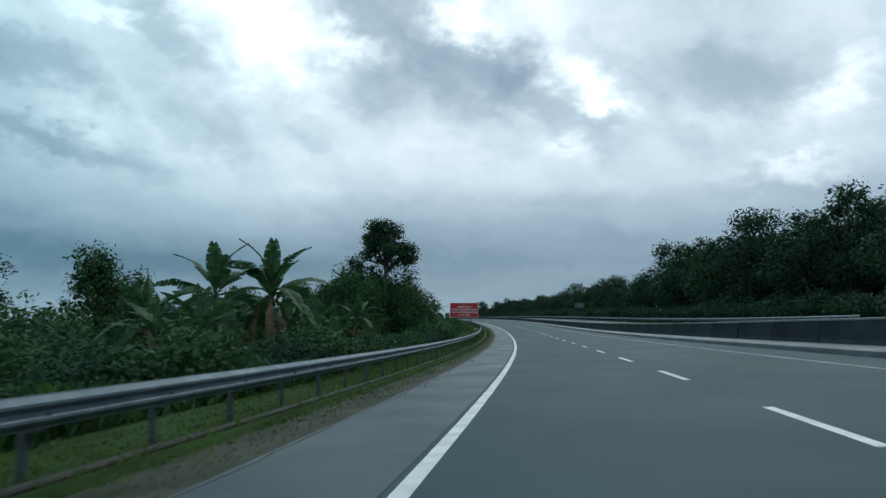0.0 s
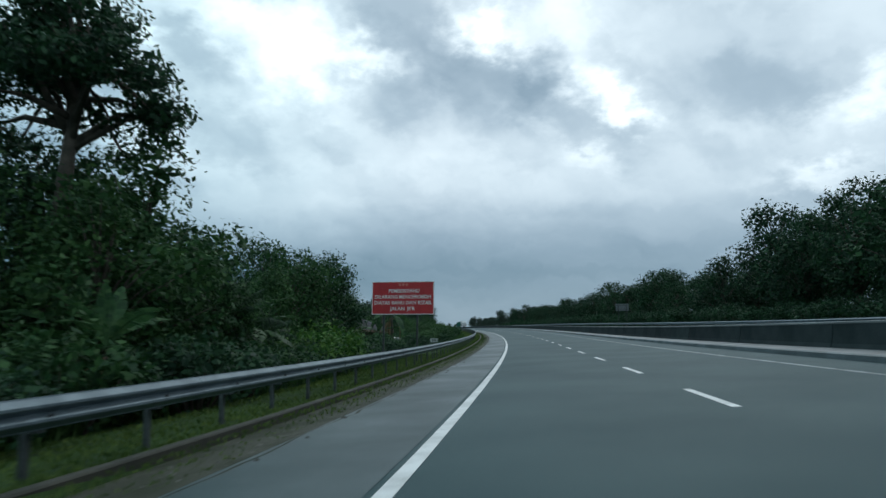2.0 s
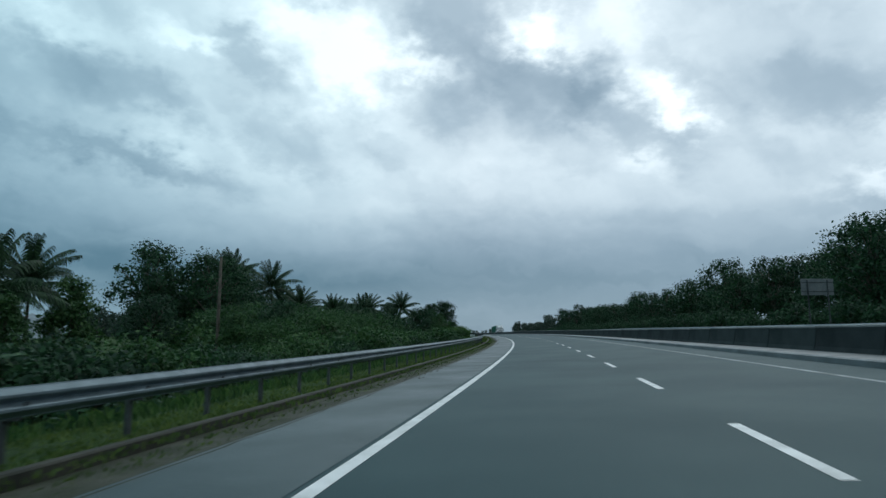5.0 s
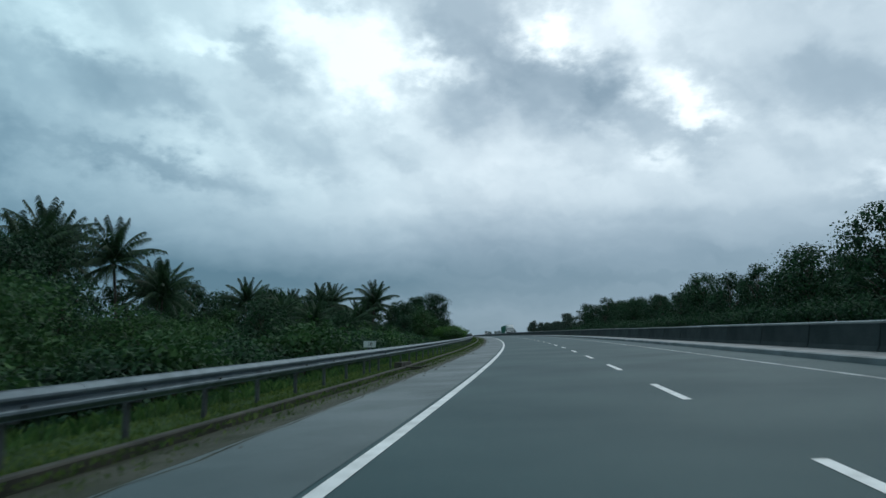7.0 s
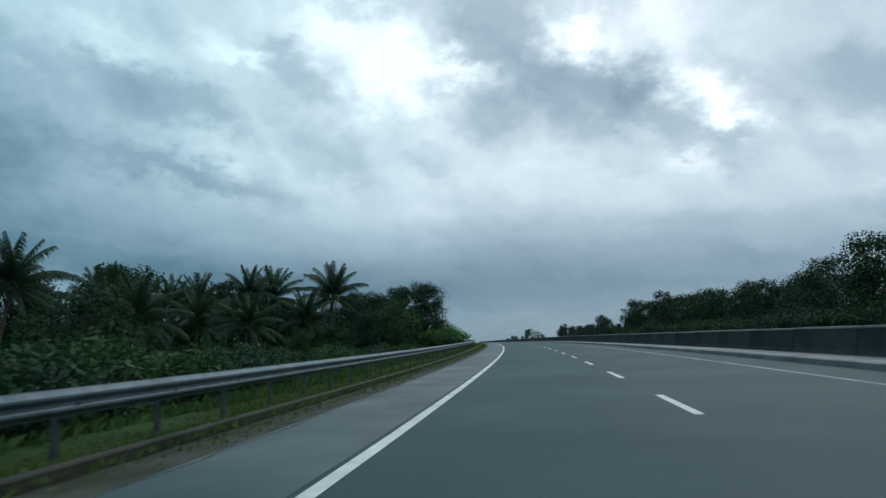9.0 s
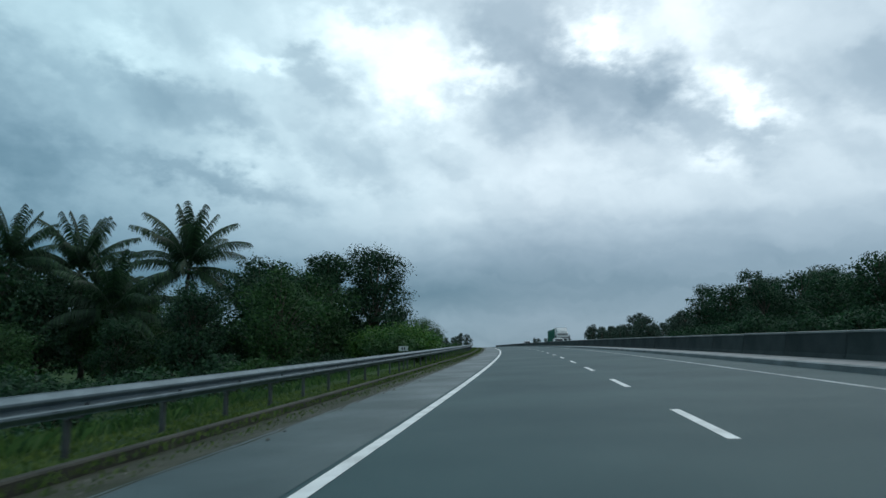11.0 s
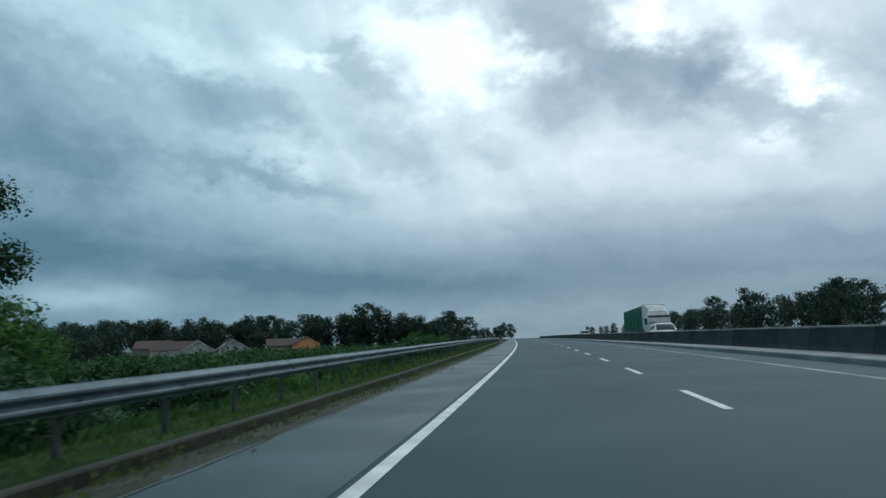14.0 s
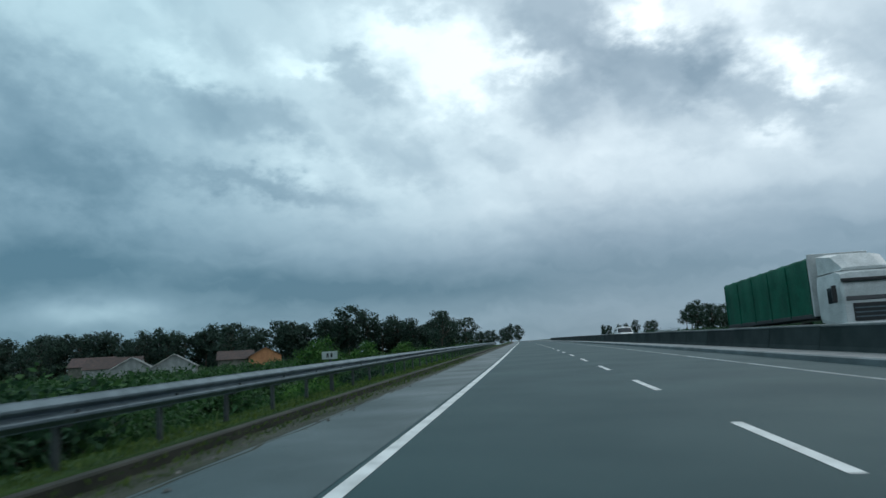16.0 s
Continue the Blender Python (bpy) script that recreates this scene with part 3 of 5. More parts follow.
# ---------------------------------------------------------------- plants
def leaf_cloud(rng, centers, radii, count, size, flat=0.75, up=0.5):
    """Many small folded leaves round the given centres: vertices and faces."""
    centers, radii = np.array(centers, float), np.array(radii, float)
    pick = rng.choice(len(centers), count, p=radii ** 2 / (radii ** 2).sum())
    d = rng.normal(size=(count, 3))
    d /= np.linalg.norm(d, axis=1)[:, None]
    r = radii[pick] * (rng.uniform(0.30, 1.0, count) ** 0.6 + 0.22 * np.abs(rng.normal(size=count)))
    c = centers[pick] + d * r[:, None] * np.array([1, 1, flat])
    nrm = d * 0.6 + rng.normal(size=(count, 3)) * 0.6 + np.array([0, 0, up])
    nrm /= np.linalg.norm(nrm, axis=1)[:, None]
    t = np.cross(nrm, rng.normal(size=(count, 3)))
    t /= np.linalg.norm(t, axis=1)[:, None] + 1e-9
    b = np.cross(nrm, t)
    ln = size * rng.uniform(0.6, 1.35, count)[:, None]
    wd = ln * rng.uniform(0.40, 0.62, count)[:, None]
    v = np.empty((count, 4, 3))
    v[:, 0] = c - t * ln * 0.5
    v[:, 1] = c + b * wd * 0.5 - nrm * wd * 0.18
    v[:, 2] = c + t * ln * 0.5 - nrm * ln * 0.12
    v[:, 3] = c - b * wd * 0.5 - nrm * wd * 0.18
    return v.reshape(-1, 3)


def quads_mesh(name, v, mat):
    n = len(v) // 4
    me = bpy.data.meshes.new(name)
    me.vertices.add(len(v))
    me.vertices.foreach_set("co", v.ravel())
    me.loops.add(len(v))
    me.loops.foreach_set("vertex_index", np.arange(len(v), dtype=np.int32))
    me.polygons.add(n)
    me.polygons.foreach_set("loop_start", np.arange(0, len(v), 4, dtype=np.int32))
    me.materials.append(mat)
    me.update(calc_edges=True)
    me.validate()
    return me


def make_tree(name, seed, height, trunk, radius, mat, leaves, size, clumps=26, shape="round", stems=1, label="", category="tree", gap=0.5, girth=0.022, flat=0.75):
    """A tapered trunk with limbs and a crown of many leaves. trunk: clear height below the crown."""
    rng = np.random.default_rng(seed)
    root = new(name)
    tagged(root, label, category)
    ch = height - trunk
    centers, radii = [], []
    for i in range(clumps):
        f = (i + rng.uniform(0, 1)) / clumps
        a = i * 2.399 + rng.uniform(-0.5, 0.5)
        if shape == "round":
            prof = math.sin(math.pi * (0.10 + 0.84 * f)) ** 0.7
        elif shape == "cone":
            prof = (1 - f) ** 0.75 * 0.95 + 0.08
        elif shape == "umbrella":
            prof = 1.0 - 0.62 * f ** 1.8
        elif shape == "flat":
            prof = 0.45 + 0.55 * math.sin(math.pi * min(f * 0.8 + 0.2, 1))
        else:
            prof = 0.55 + 0.45 * math.sin(math.pi * f)
        rr = radius * prof * rng.uniform(gap, 1.0) * (1.0 if i % 3 else 0.55)
        if shape == "umbrella" and i % 5 == 1:
            f, rr = max(f * 0.4 - 0.14, -0.16), radius * rng.uniform(0.95, 1.12)
        centers.append((rr * math.cos(a), rr * math.sin(a), trunk + ch * (0.06 + 0.86 * f) + rng.uniform(-0.06, 0.06) * ch))
        radii.append(radius * (rng.uniform(0.18, 0.34) if shape == "umbrella" else rng.uniform(0.20, 0.46)))
    centers = np.array(centers)
    verts, faces = [], []
    for k in range(stems):
        lean = rng.uniform(-0.12, 0.12, 2) * height * (1.0 if stems > 1 else 0.4)
        base = rng.uniform(-0.3, 0.3, 2) * (stems > 1)
        pts = [Vector((base[0] + lean[0] * u * u, base[1] + lean[1] * u * u, u * (trunk + ch * 0.7) - 0.3 * (u == 0))) for u in np.linspace(0, 1, 8)]
        r0 = max(girth * height / stems ** 0.5, 0.05)
        tube(verts, faces, pts, [r0 * (1.25 if i == 0 else 1) * (1 - 0.75 * i / 7) for i in range(8)], 8)
        for j, c in enumerate(centers):
            if j % stems != k:
                continue
            low = trunk * 0.9 / (trunk + ch * 0.7) if trunk > 4 else 0.25 if trunk > 1 else 0.1
            low = low + (rng.uniform(0, 0.3) if trunk > 4 else 0)
            u = min(max((c[2] - trunk * 0.6) / (ch * 1.05 + trunk * 0.4) - 0.12, low), 0.95)
            p0 = pts[min(int(u * 7), 6)].lerp(pts[min(int(u * 7), 6) + 1], u * 7 - min(int(u * 7), 6))
            p1 = Vector(c)
            mid = p0.lerp(p1, 0.55) + Vector((0, 0, 0.10 * (p1 - p0).length))
            tube(verts, faces, [p0, mid, p1], [r0 * 0.36, r0 * 0.22, r0 * 0.07], 5)
    child("trunk", mesh_from("trunk", verts, faces, M["bark"], True), root)
    v = leaf_cloud(rng, centers, radii, leaves, size, flat)
    core = leaf_cloud(rng, centers, np.array(radii) * 0.6, leaves // 6, size * 1.8, flat)
    child("crown", quads_mesh("crown", np.vstack([v, core]), mat), root)
    return root


def make_bush(name, seed, height, radius, mat, leaves, size, label, clumps=14):
    rng = np.random.default_rng(seed)
    root = new(name)
    tagged(root, label, "bush")
    centers, radii = [], []
    for i in range(clumps):
        a, f = i * 2.399, rng.uniform(0, 1)
        rr = radius * math.sqrt((i + 0.5) / clumps) * 0.85
        centers.append((rr * math.cos(a), rr * math.sin(a), height * (0.30 + 0.50 * f * (1 - 0.5 * rr / radius))))
        radii.append(radius * rng.uniform(0.28, 0.46))
    verts, faces = [], []
    for c in centers:
        p = Vector((c[0] * 0.25, c[1] * 0.25, -0.2))
        tube(verts, faces, [p, p.lerp(Vector(c), 0.5) + Vector((0, 0, 0.15)), Vector(c)], [0.05, 0.035, 0.012], 5)
    child("stem", mesh_from("stem", verts, faces, M["bark"], True), root)
    v = leaf_cloud(rng, centers, radii, leaves, size, flat=0.9)
    core = leaf_cloud(rng, centers, np.array(radii) * 0.65, leaves // 5, size * 1.7)
    child("crown", quads_mesh("crown", np.vstack([v, core]), mat), root)
    return root


def frond_mesh(seed, length, rise, bend, width, mat, pairs=36):
    """One feather leaf of a palm that leaves at the angle rise, arches over by bend and lets its leaflets hang."""
    rng = np.random.default_rng(seed)
    verts, faces = [], []
    pts, p, n = [], Vector((0, 0, 0)), 14
    for i in range(n + 1):
        pts.append(p.copy())
        e = radians(rise - bend * (i / n) ** 1.25)
        p = p + Vector((math.cos(e), 0, math.sin(e))) * (length / n)
    tube(verts, faces, pts, [0.04 * (1 - 0.85 * i / n) for i in range(n + 1)], 4)
    for i in range(pairs):
        u = (0.14 + 0.86 * (i + 0.5) / pairs) * n
        k = min(int(u), n - 1)
        q = pts[k].lerp(pts[k + 1], u - k)
        d = (pts[k + 1] - pts[k]).normalized()
        u /= n
        ln = width * math.sin(math.pi * (0.14 + 0.78 * u)) ** 0.6 * rng.uniform(0.85, 1.1)
        for side in (-1, 1):
            out = (Vector((0, side, 0)) * 0.75 + d * 0.45 + Vector((0, 0, -0.35 - 0.5 * rng.uniform(0.4, 1.2)))).normalized()
            w = d * (0.036 + 0.02 * (1 - u))
            m = q + out * ln * 0.5
            e = q + out * ln * 0.9 + Vector((0, 0, -0.36 * ln))
            b = len(verts)
            verts += [q - w, q + w, m + w * 0.9, m - w * 0.9, e]
            faces += [(b, b + 1, b + 2, b + 3), (b + 3, b + 2, b + 4)]
    return mesh_from("frond", verts, faces, mat)


def make_palm(seed, height, label, fronds=20, length=3.4, lean=0.6, category="palm tree", name="coconut_palm", mat="palm_leaf", width=0.75):
    rng = np.random.default_rng(seed)
    root = new(name)
    tagged(root, label, category)
    verts, faces = [], []
    pts = [Vector((lean * u ** 1.6, 0.15 * math.sin(2 * u), height * u - 0.3 * (u == 0))) for u in np.linspace(0, 1, 12)]
    tube(verts, faces, pts, [0.20 if i == 0 else 0.145 - 0.05 * i / 11 + 0.008 * (i % 2) for i in range(12)], 9)
    child("trunk", mesh_from("trunk", verts, faces, M["palm_bark"], True), root)
    kinds = [frond_mesh(seed * 10 + k, length * f, r, d, width, M[mat]) for k, (f, r, d) in enumerate(((0.95, 84, 32), (1.0, 64, 58), (1.05, 40, 68), (1.0, 14, 62), (0.9, -12, 50)))]
    top = pts[-1]
    for i in range(fronds):
        o = child("frond", kinds[min(int(5 * i / fronds), 4)], root)
        o.matrix_local = Matrix.Translation(top) @ Matrix.Rotation(i * 2.399 + rng.uniform(-.3, .3), 4, "Z") @ Matrix.Rotation(rng.uniform(-.14, .14), 4, "Y")
    bm = bmesh.new()
    bmesh.ops.create_icosphere(bm, subdivisions=1, radius=0.13)
    nut = bpy.data.meshes.new("coconut")
    bm.to_mesh(nut)
    bm.free()
    nut.materials.append(M["palm_leaf"])
    for i in range(6):
        o = child("coconut", nut, root)
        o.location = top + Vector((0.22 * math.cos(i * 1.05), 0.22 * math.sin(i * 1.05), -0.22 - 0.06 * (i % 2)))
    return root


def banana_leaf_mesh(seed, length, width, droop, mat):
    rng = np.random.default_rng(seed)
    verts, faces = [], []

    def rib(u):
        return Vector((length * u * (1 - 0.22 * droop * u), 0, length * (0.25 * u - droop * u * u)))
    pts = [rib(u) for u in np.linspace(0, 1, 9)]
    tube(verts, faces, pts, [0.035 * (1 - 0.8 * i / 8) for i in range(9)], 5)
    n = 16
    for side in (-1, 1):
        tears = set(rng.choice(np.arange(2, n), 7, replace=False))
        sag = rng.uniform(0.26, 0.34)
        for i in range(n):
            u0, u1 = 0.14 + 0.86 * i / n, 0.14 + 0.86 * (i + 1) / n
            if i in tears:
                sag = rng.uniform(0.22, 0.62)
            slit = 0.016 if i + 1 in tears else 0.0

            def edge(u, f):
                w = width * 0.5 * max(math.sin(math.pi * min(max((u - 0.12) / 0.88, 0.0), 1.0)), 0.0) ** 0.75
                return rib(u) + Vector((0.05 * f, side * w * f * 0.92, w * f * (0.30 - sag * f)))
            b = len(verts)
            verts += [edge(u0, 0), edge(u1, 0), edge(u1 - slit * 0.4, 0.5), edge(u0, 0.5), edge(u1 - slit, 1), edge(u0, 1)]
            faces += [(b, b + 1, b + 2, b + 3), (b + 3, b + 2, b + 4, b + 5)]
    return mesh_from("leaf", verts, faces, mat)


def make_banana(seed, height, label, leaves=11, length=2.7):
    rng = np.random.default_rng(seed)
    root = new("banana_plant")
    tagged(root, label, "banana plant")
    verts, faces = [], []
    pts = [Vector((0.15 * u * u, 0.05 * u, height * u - 0.3 * (u == 0))) for u in np.linspace(0, 1, 7)]
    tube(verts, faces, pts, [0.16 - 0.09 * i / 6 for i in range(7)], 9)
    child("stem", mesh_from("stem", verts, faces, M["palm_bark"], True), root)
    kinds = [banana_leaf_mesh(seed * 7, length * 0.9, 0.60, 0.15, M["banana_leaf"]), banana_leaf_mesh(seed * 7 + 1, length * 1.05, 0.72, 0.62, M["banana_leaf"]),
             banana_leaf_mesh(seed * 7 + 2, length * 0.95, 0.68, 0.95, M["banana_leaf"])]
    dead = banana_leaf_mesh(seed * 7 + 3, length * 0.8, 0.32, 1.15, M["dead_leaf"])
    for i in range(leaves):
        f = i / leaves
        tilt = 82 - 84 * f + rng.uniform(-14, 14)
        o = child("leaf", kinds[0 if f < 0.12 else 1 if f < 0.6 else 2], root)
        o.matrix_local = Matrix.Translation(pts[-1]) @ Matrix.Rotation(i * 2.4 + rng.uniform(-.3, .3), 4, "Z") @ Matrix.Rotation(radians(-tilt), 4, "Y") @ Matrix.Rotation(rng.uniform(-.5, .5), 4, "X")
    for i in range(3):
        o = child("dry_leaf", dead, root, "dry brown hanging leaf")
        o.matrix_local = Matrix.Translation(pts[-1] + Vector((0, 0, -0.2))) @ Matrix.Rotation(i * 2.1, 4, "Z") @ Matrix.Rotation(radians(25), 4, "Y")
    return root


HIDE = []
WOODS = []
SCRUB = []
THICKET = []


def put(source, s, off, turn=0.0, size=1.0, dz=0.0, lean=0.0, label=""):
    """A copy of a plant on the land at s, off. The first use moves the plant itself there."""
    m = stand(s, off, ground_z(s, off) + dz, turn, lean)
    if source not in HIDE:
        HIDE.append(source)
        source.matrix_basis = m
        source.scale = (size, size, size)
        ob = source
    else:
        ob = copy_thing(source, m)
        ob.scale = (size, size, size)
    if label:
        tagged(ob, label)
    return ob


def mass(source, s, off, turn=0.0, size=1.0, store=WOODS):
    """One more plant of the uncountable growth far off."""
    store.append((source, stand(s, off, ground_z(s, off), turn) @ Matrix.Scale(size, 4)))


def build_mass(store, title, label, category, mat, wood):
    """Far growth: all its crowns in one mesh, the trunks or stems in another under it."""
    out = {}
    for name in (wood, "crown"):
        co, idx, sizes, base = [], [], [], 0
        for source, m in store:
            me = next(c for c in source.children if c.name.startswith(name)).data
            v = np.empty(len(me.vertices) * 3, np.float32)
            me.vertices.foreach_get("co", v)
            m = np.array(m)
            co.append(v.reshape(-1, 3) @ m[:3, :3].T + m[:3, 3])
            li = np.empty(len(me.loops), np.int32)
            me.loops.foreach_get("vertex_index", li)
            idx.append(li + base)
            ls = np.empty(len(me.polygons), np.int32)
            me.polygons.foreach_get("loop_total", ls)
            sizes.append(ls)
            base += len(me.vertices)
        co, idx, sizes = np.vstack(co), np.concatenate(idx), np.concatenate(sizes)
        me = bpy.data.meshes.new(title)
        me.vertices.add(len(co))
        me.vertices.foreach_set("co", co.ravel())
        me.loops.add(len(idx))
        me.loops.foreach_set("vertex_index", idx)
        me.polygons.add(len(sizes))
        me.polygons.foreach_set("loop_start", np.concatenate([[0], np.cumsum(sizes)[:-1]]).astype(np.int32))
        me.materials.append(M["bark"] if name == wood else mat)
        me.update(calc_edges=True)
        out[name] = me
    root = new(title, out["crown"])
    tagged(root, label, category, kind="stuff")
    child(wood + "s", out[wood], root)
    for source in {id(w[0]): w[0] for w in store}.values():
        for c in list(source.children):
            bpy.data.objects.remove(c)
        bpy.data.objects.remove(source)


tree_a = make_tree("tree", 21, 10.0, 1.6, 3.4, M["leaf_dark"], 5400, 0.29, 40, "oval", label="dark green broadleaf tree in a dense treeline")
tree_b = make_tree("tree", 22, 9.0, 1.0, 3.8, M["leaf_dark"], 5400, 0.29, 36, "round", label="broad green tree with a dense uneven crown")
tree_c = make_tree("tree", 23, 11.0, 2.4, 3.0, M["leaf_dark"], 4600, 0.29, 32, "round", label="tall slender dark tree with open branches", gap=0.6)
tree_d = make_tree("tree", 24, 8.0, 0.6, 3.0, M["leaf_mid"], 4200, 0.30, 34, "cone", stems=2, label="young green tree with several stems")
near_a = make_tree("tree", 25, 10.0, 1.6, 3.3, M["leaf_dark"], 7800, 0.25, 46, "oval", label="dark green broadleaf tree in dense roadside growth", gap=0.45)
near_b = make_tree("tree", 26, 9.0, 0.8, 3.7, M["leaf_mid"], 7800, 0.25, 48, "round", label="broad green roadside tree with an uneven leafy crown", gap=0.45)
near_c = make_tree("tree", 27, 10.5, 3.0, 3.0, M["leaf_dark"], 6500, 0.21, 40, "flat", label="open-crowned roadside tree with thin outer twigs", gap=0.5)
near_d = make_tree("tree", 28, 8.0, 0.5, 2.9, M["leaf_mid"], 6500, 0.24, 42, "cone", stems=3, label="young green roadside tree with several stems", gap=0.45)
bright_tree = make_tree("tree", 29, 8.0, 1.0, 3.4, M["leaf_bright"], 7000, 0.28, 54, "round", stems=2, label="bright green young tree on the embankment", gap=0.45)
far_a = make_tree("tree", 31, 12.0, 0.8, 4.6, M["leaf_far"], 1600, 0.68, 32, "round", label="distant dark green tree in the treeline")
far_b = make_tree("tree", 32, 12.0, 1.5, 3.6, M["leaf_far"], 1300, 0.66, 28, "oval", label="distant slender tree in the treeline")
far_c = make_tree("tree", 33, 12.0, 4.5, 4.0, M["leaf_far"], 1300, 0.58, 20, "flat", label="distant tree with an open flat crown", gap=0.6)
bush_a = make_bush("bush", 41, 2.6, 2.0, M["leaf_mid"], 2000, 0.20, "dense green roadside bush")
bush_b = make_bush("bush", 42, 2.2, 1.9, M["leaf_dark"], 2000, 0.20, "dark tangled roadside shrub")
bush_c = make_bush("bush", 43, 2.2, 1.8, M["leaf_bright"], 2300, 0.19, "bright green leafy bush")
bush_far = make_bush("bush", 44, 2.5, 2.0, M["leaf_mid"], 1050, 0.31, "dense green bush", 10)
bush_d = make_bush("bush", 45, 3.6, 2.5, M["leaf_bright"], 4600, 0.21, "tall bright green bush with broad leaves", 20)
shrub = make_tree("shrub", 46, 4.9, 0.4, 4.2, M["leaf_mid"], 8500, 0.17, 46, "flat", stems=4, label="wide layered green shrub with a flat feathery canopy", category="shrub", gap=0.4, flat=0.32)
bush_shade = make_bush("bush", 47, 2.5, 2.0, M["leaf_dark"], 1900, 0.21, "dark dense bush", 12)
palm_a = make_palm(51, 8.2, "tall coconut palm with drooping fronds", 30, 4.4, 0.8)
palm_b = make_palm(52, 6.6, "coconut palm with a full crown of fronds", 30, 4.2, -0.5)
palm_c = make_palm(53, 4.2, "young coconut palm with arching fronds", 22, 3.8, 0.3)
banana_a = make_banana(61, 3.2, "banana plant with broad torn leaves", 13, 2.35)
banana_b = make_banana(62, 2.2, "young banana plant with broad torn leaves", 11, 2.1)

rnd = random.Random(77)


def jitter(a, d):
    return a + rnd.uniform(-d, d)


# the crowned tree standing over the thicket
crown_tree = make_tree("tree", 74, 12.7, 8.4, 2.75, M["leaf_dark"], 9500, 0.20, 40, "umbrella", label="tall tree with a bare trunk and umbrella crown", gap=0.45, girth=0.030)
put(crown_tree, 59.0, -12.1, 40)

# banana grove beside the first stretch
for s, o, k, sz in ((25, -10.8, banana_a, 1.22), (23.5, -12.6, banana_a, 1.2), (27.4, -11.6, banana_a, 1.1), (21, -12.2, banana_b, 1.05), (30, -12.0, banana_b, 1.1), (26, -9.8, banana_b, 0.9), (19, -13, banana_a, 0.85),
                    (17, -11.5, banana_b, 0.9), (32, -11, banana_b, 1.0), (29, -13.8, banana_a, 0.9), (34, -13, banana_b, 1.0), (37, -12.4, banana_b, 0.8),
                    (44, -11.4, banana_a, 0.90), (44.3, -13.2, banana_b, 1.1), (46, -12.0, banana_b, 0.95), (42, -12.6, banana_b, 0.85), (38, -14.5, banana_b, 1.05), (55, -7.8, banana_b, 0.75), (56.5, -9.5, banana_b, 0.9),
                    (108.3, -11.1, banana_a, 1.22), (107.0, -12.4, banana_b, 0.95), (124, -12.5, banana_b, 0.62), (63.5, -11.2, banana_a, 0.95), (60.0, -10.2, banana_b, 1.0), (67.5, -9.8, banana_b, 1.0)):
    put(k, s, o, rnd.uniform(0, 360), sz)

# dense growth along the left, from the start to the house
for s, o, k, sz in ((36, -26, near_d, 0.98), (31, -32, near_a, 0.8), (46, -30, near_b, 0.8), (6, -24, near_d, 0.75), (14, -22, near_a, 0.62), (22, -24, near_b, 0.60), (30, -20, near_d, 0.6), (38, -18, near_b, 0.6), (42, -13.5, near_d, 0.55),
                    (50, -18, near_b, 0.58), (54, -19, near_d, 0.68), (45, -16, near_d, 0.42), (48, -13, near_b, 0.48), (52, -12.5, near_d, 0.74), (55.5, -14.5, near_b, 0.88), (58, -17, near_a, 0.7), (61, -13.8, near_a, 0.86), (64.5, -16.5, near_b, 0.8), (66, -11.4, near_d, 0.76), (70.5, -14, near_b, 0.70), (57.5, -10, near_b, 0.66), (60.6, -10.8, near_b, 0.86), (64, -9.6, near_b, 0.46),
                    (68, -12, near_d, 0.72), (73, -13, near_b, 0.62), (78, -13, near_d, 0.75), (84, -14, near_b, 0.88), (89, -17, near_c, 0.90), (92, -14, near_a, 0.85),
                    (96, -17, near_b, 0.9), (100, -21, near_c, 0.82), (103, -17.5, near_c, 0.80), (97, -13, near_d, 0.72)):
    put(k, s, jitter(o, 0.4), rnd.uniform(0, 360), sz)
for i in range(62):
    s = -4 + i * 1.7
    near = np.interp(s, [0, 40, 60, 75, 100], [-9.5, -8.0, -7.0, -9.2, -9.6])
    k = (bush_b, bush_a, bush_b)[i % 3]
    put(k, s, jitter(near - 1.0 * (i % 2), 0.5), rnd.uniform(0, 360), rnd.uniform(0.62, 0.95))

for s, o, k, sz in ((72, -8.3, bush_c, 1.25), (74.5, -8.8, bush_c, 1.1), (70, -8.0, bush_c, 0.9), (12, -19, bush_b, 1.5), (17, -21, bush_a, 1.6), (22, -20, bush_b, 1.5), (27, -24, bush_a, 1.7), (14, -15, bush_a, 1.1), (19, -15.5, bush_b, 1.1), (38, -17, bush_a, 1.3), (42, -20, bush_b, 1.5), (46, -22, bush_a, 1.5), (34, -19, bush_b, 1.5), (103, -12.6, bush_b, 0.8), (110.4, -11.6, bush_b, 0.72), (112.8, -11.6, bush_a, 0.62), (100.5, -11.4, bush_b, 0.85)):
    put(k, s, o, rnd.uniform(0, 360), sz)

# behind and beyond the house
for s, o, k, sz in ((104, -30, tree_b, 0.9), (112, -28, tree_d, 0.95), (119.5, -27.5, tree_b, 0.98), (125, -26.5, tree_b, 0.95), (131, -26.5, tree_b, 0.92), (137, -27, tree_a, 0.8), (110, -34, tree_b, 1.0), (118, -36, tree_a, 1.0), (126, -34, tree_b, 0.95), (134, -36, tree_b, 0.92), (128, -27, tree_a, 0.7), (140, -32, tree_a, 0.8),
                    (146, -26, tree_d, 0.75), (136, -22, tree_d, 0.55), (152, -24, tree_b, 0.6), (160, -22, tree_d, 0.6)):
    put(k, s, o, rnd.uniform(0, 360), sz)
put(palm_c, 64.5, -9.6, 30, 0.56)
put(palm_c, 70.0, -10.2, 130, 0.45)
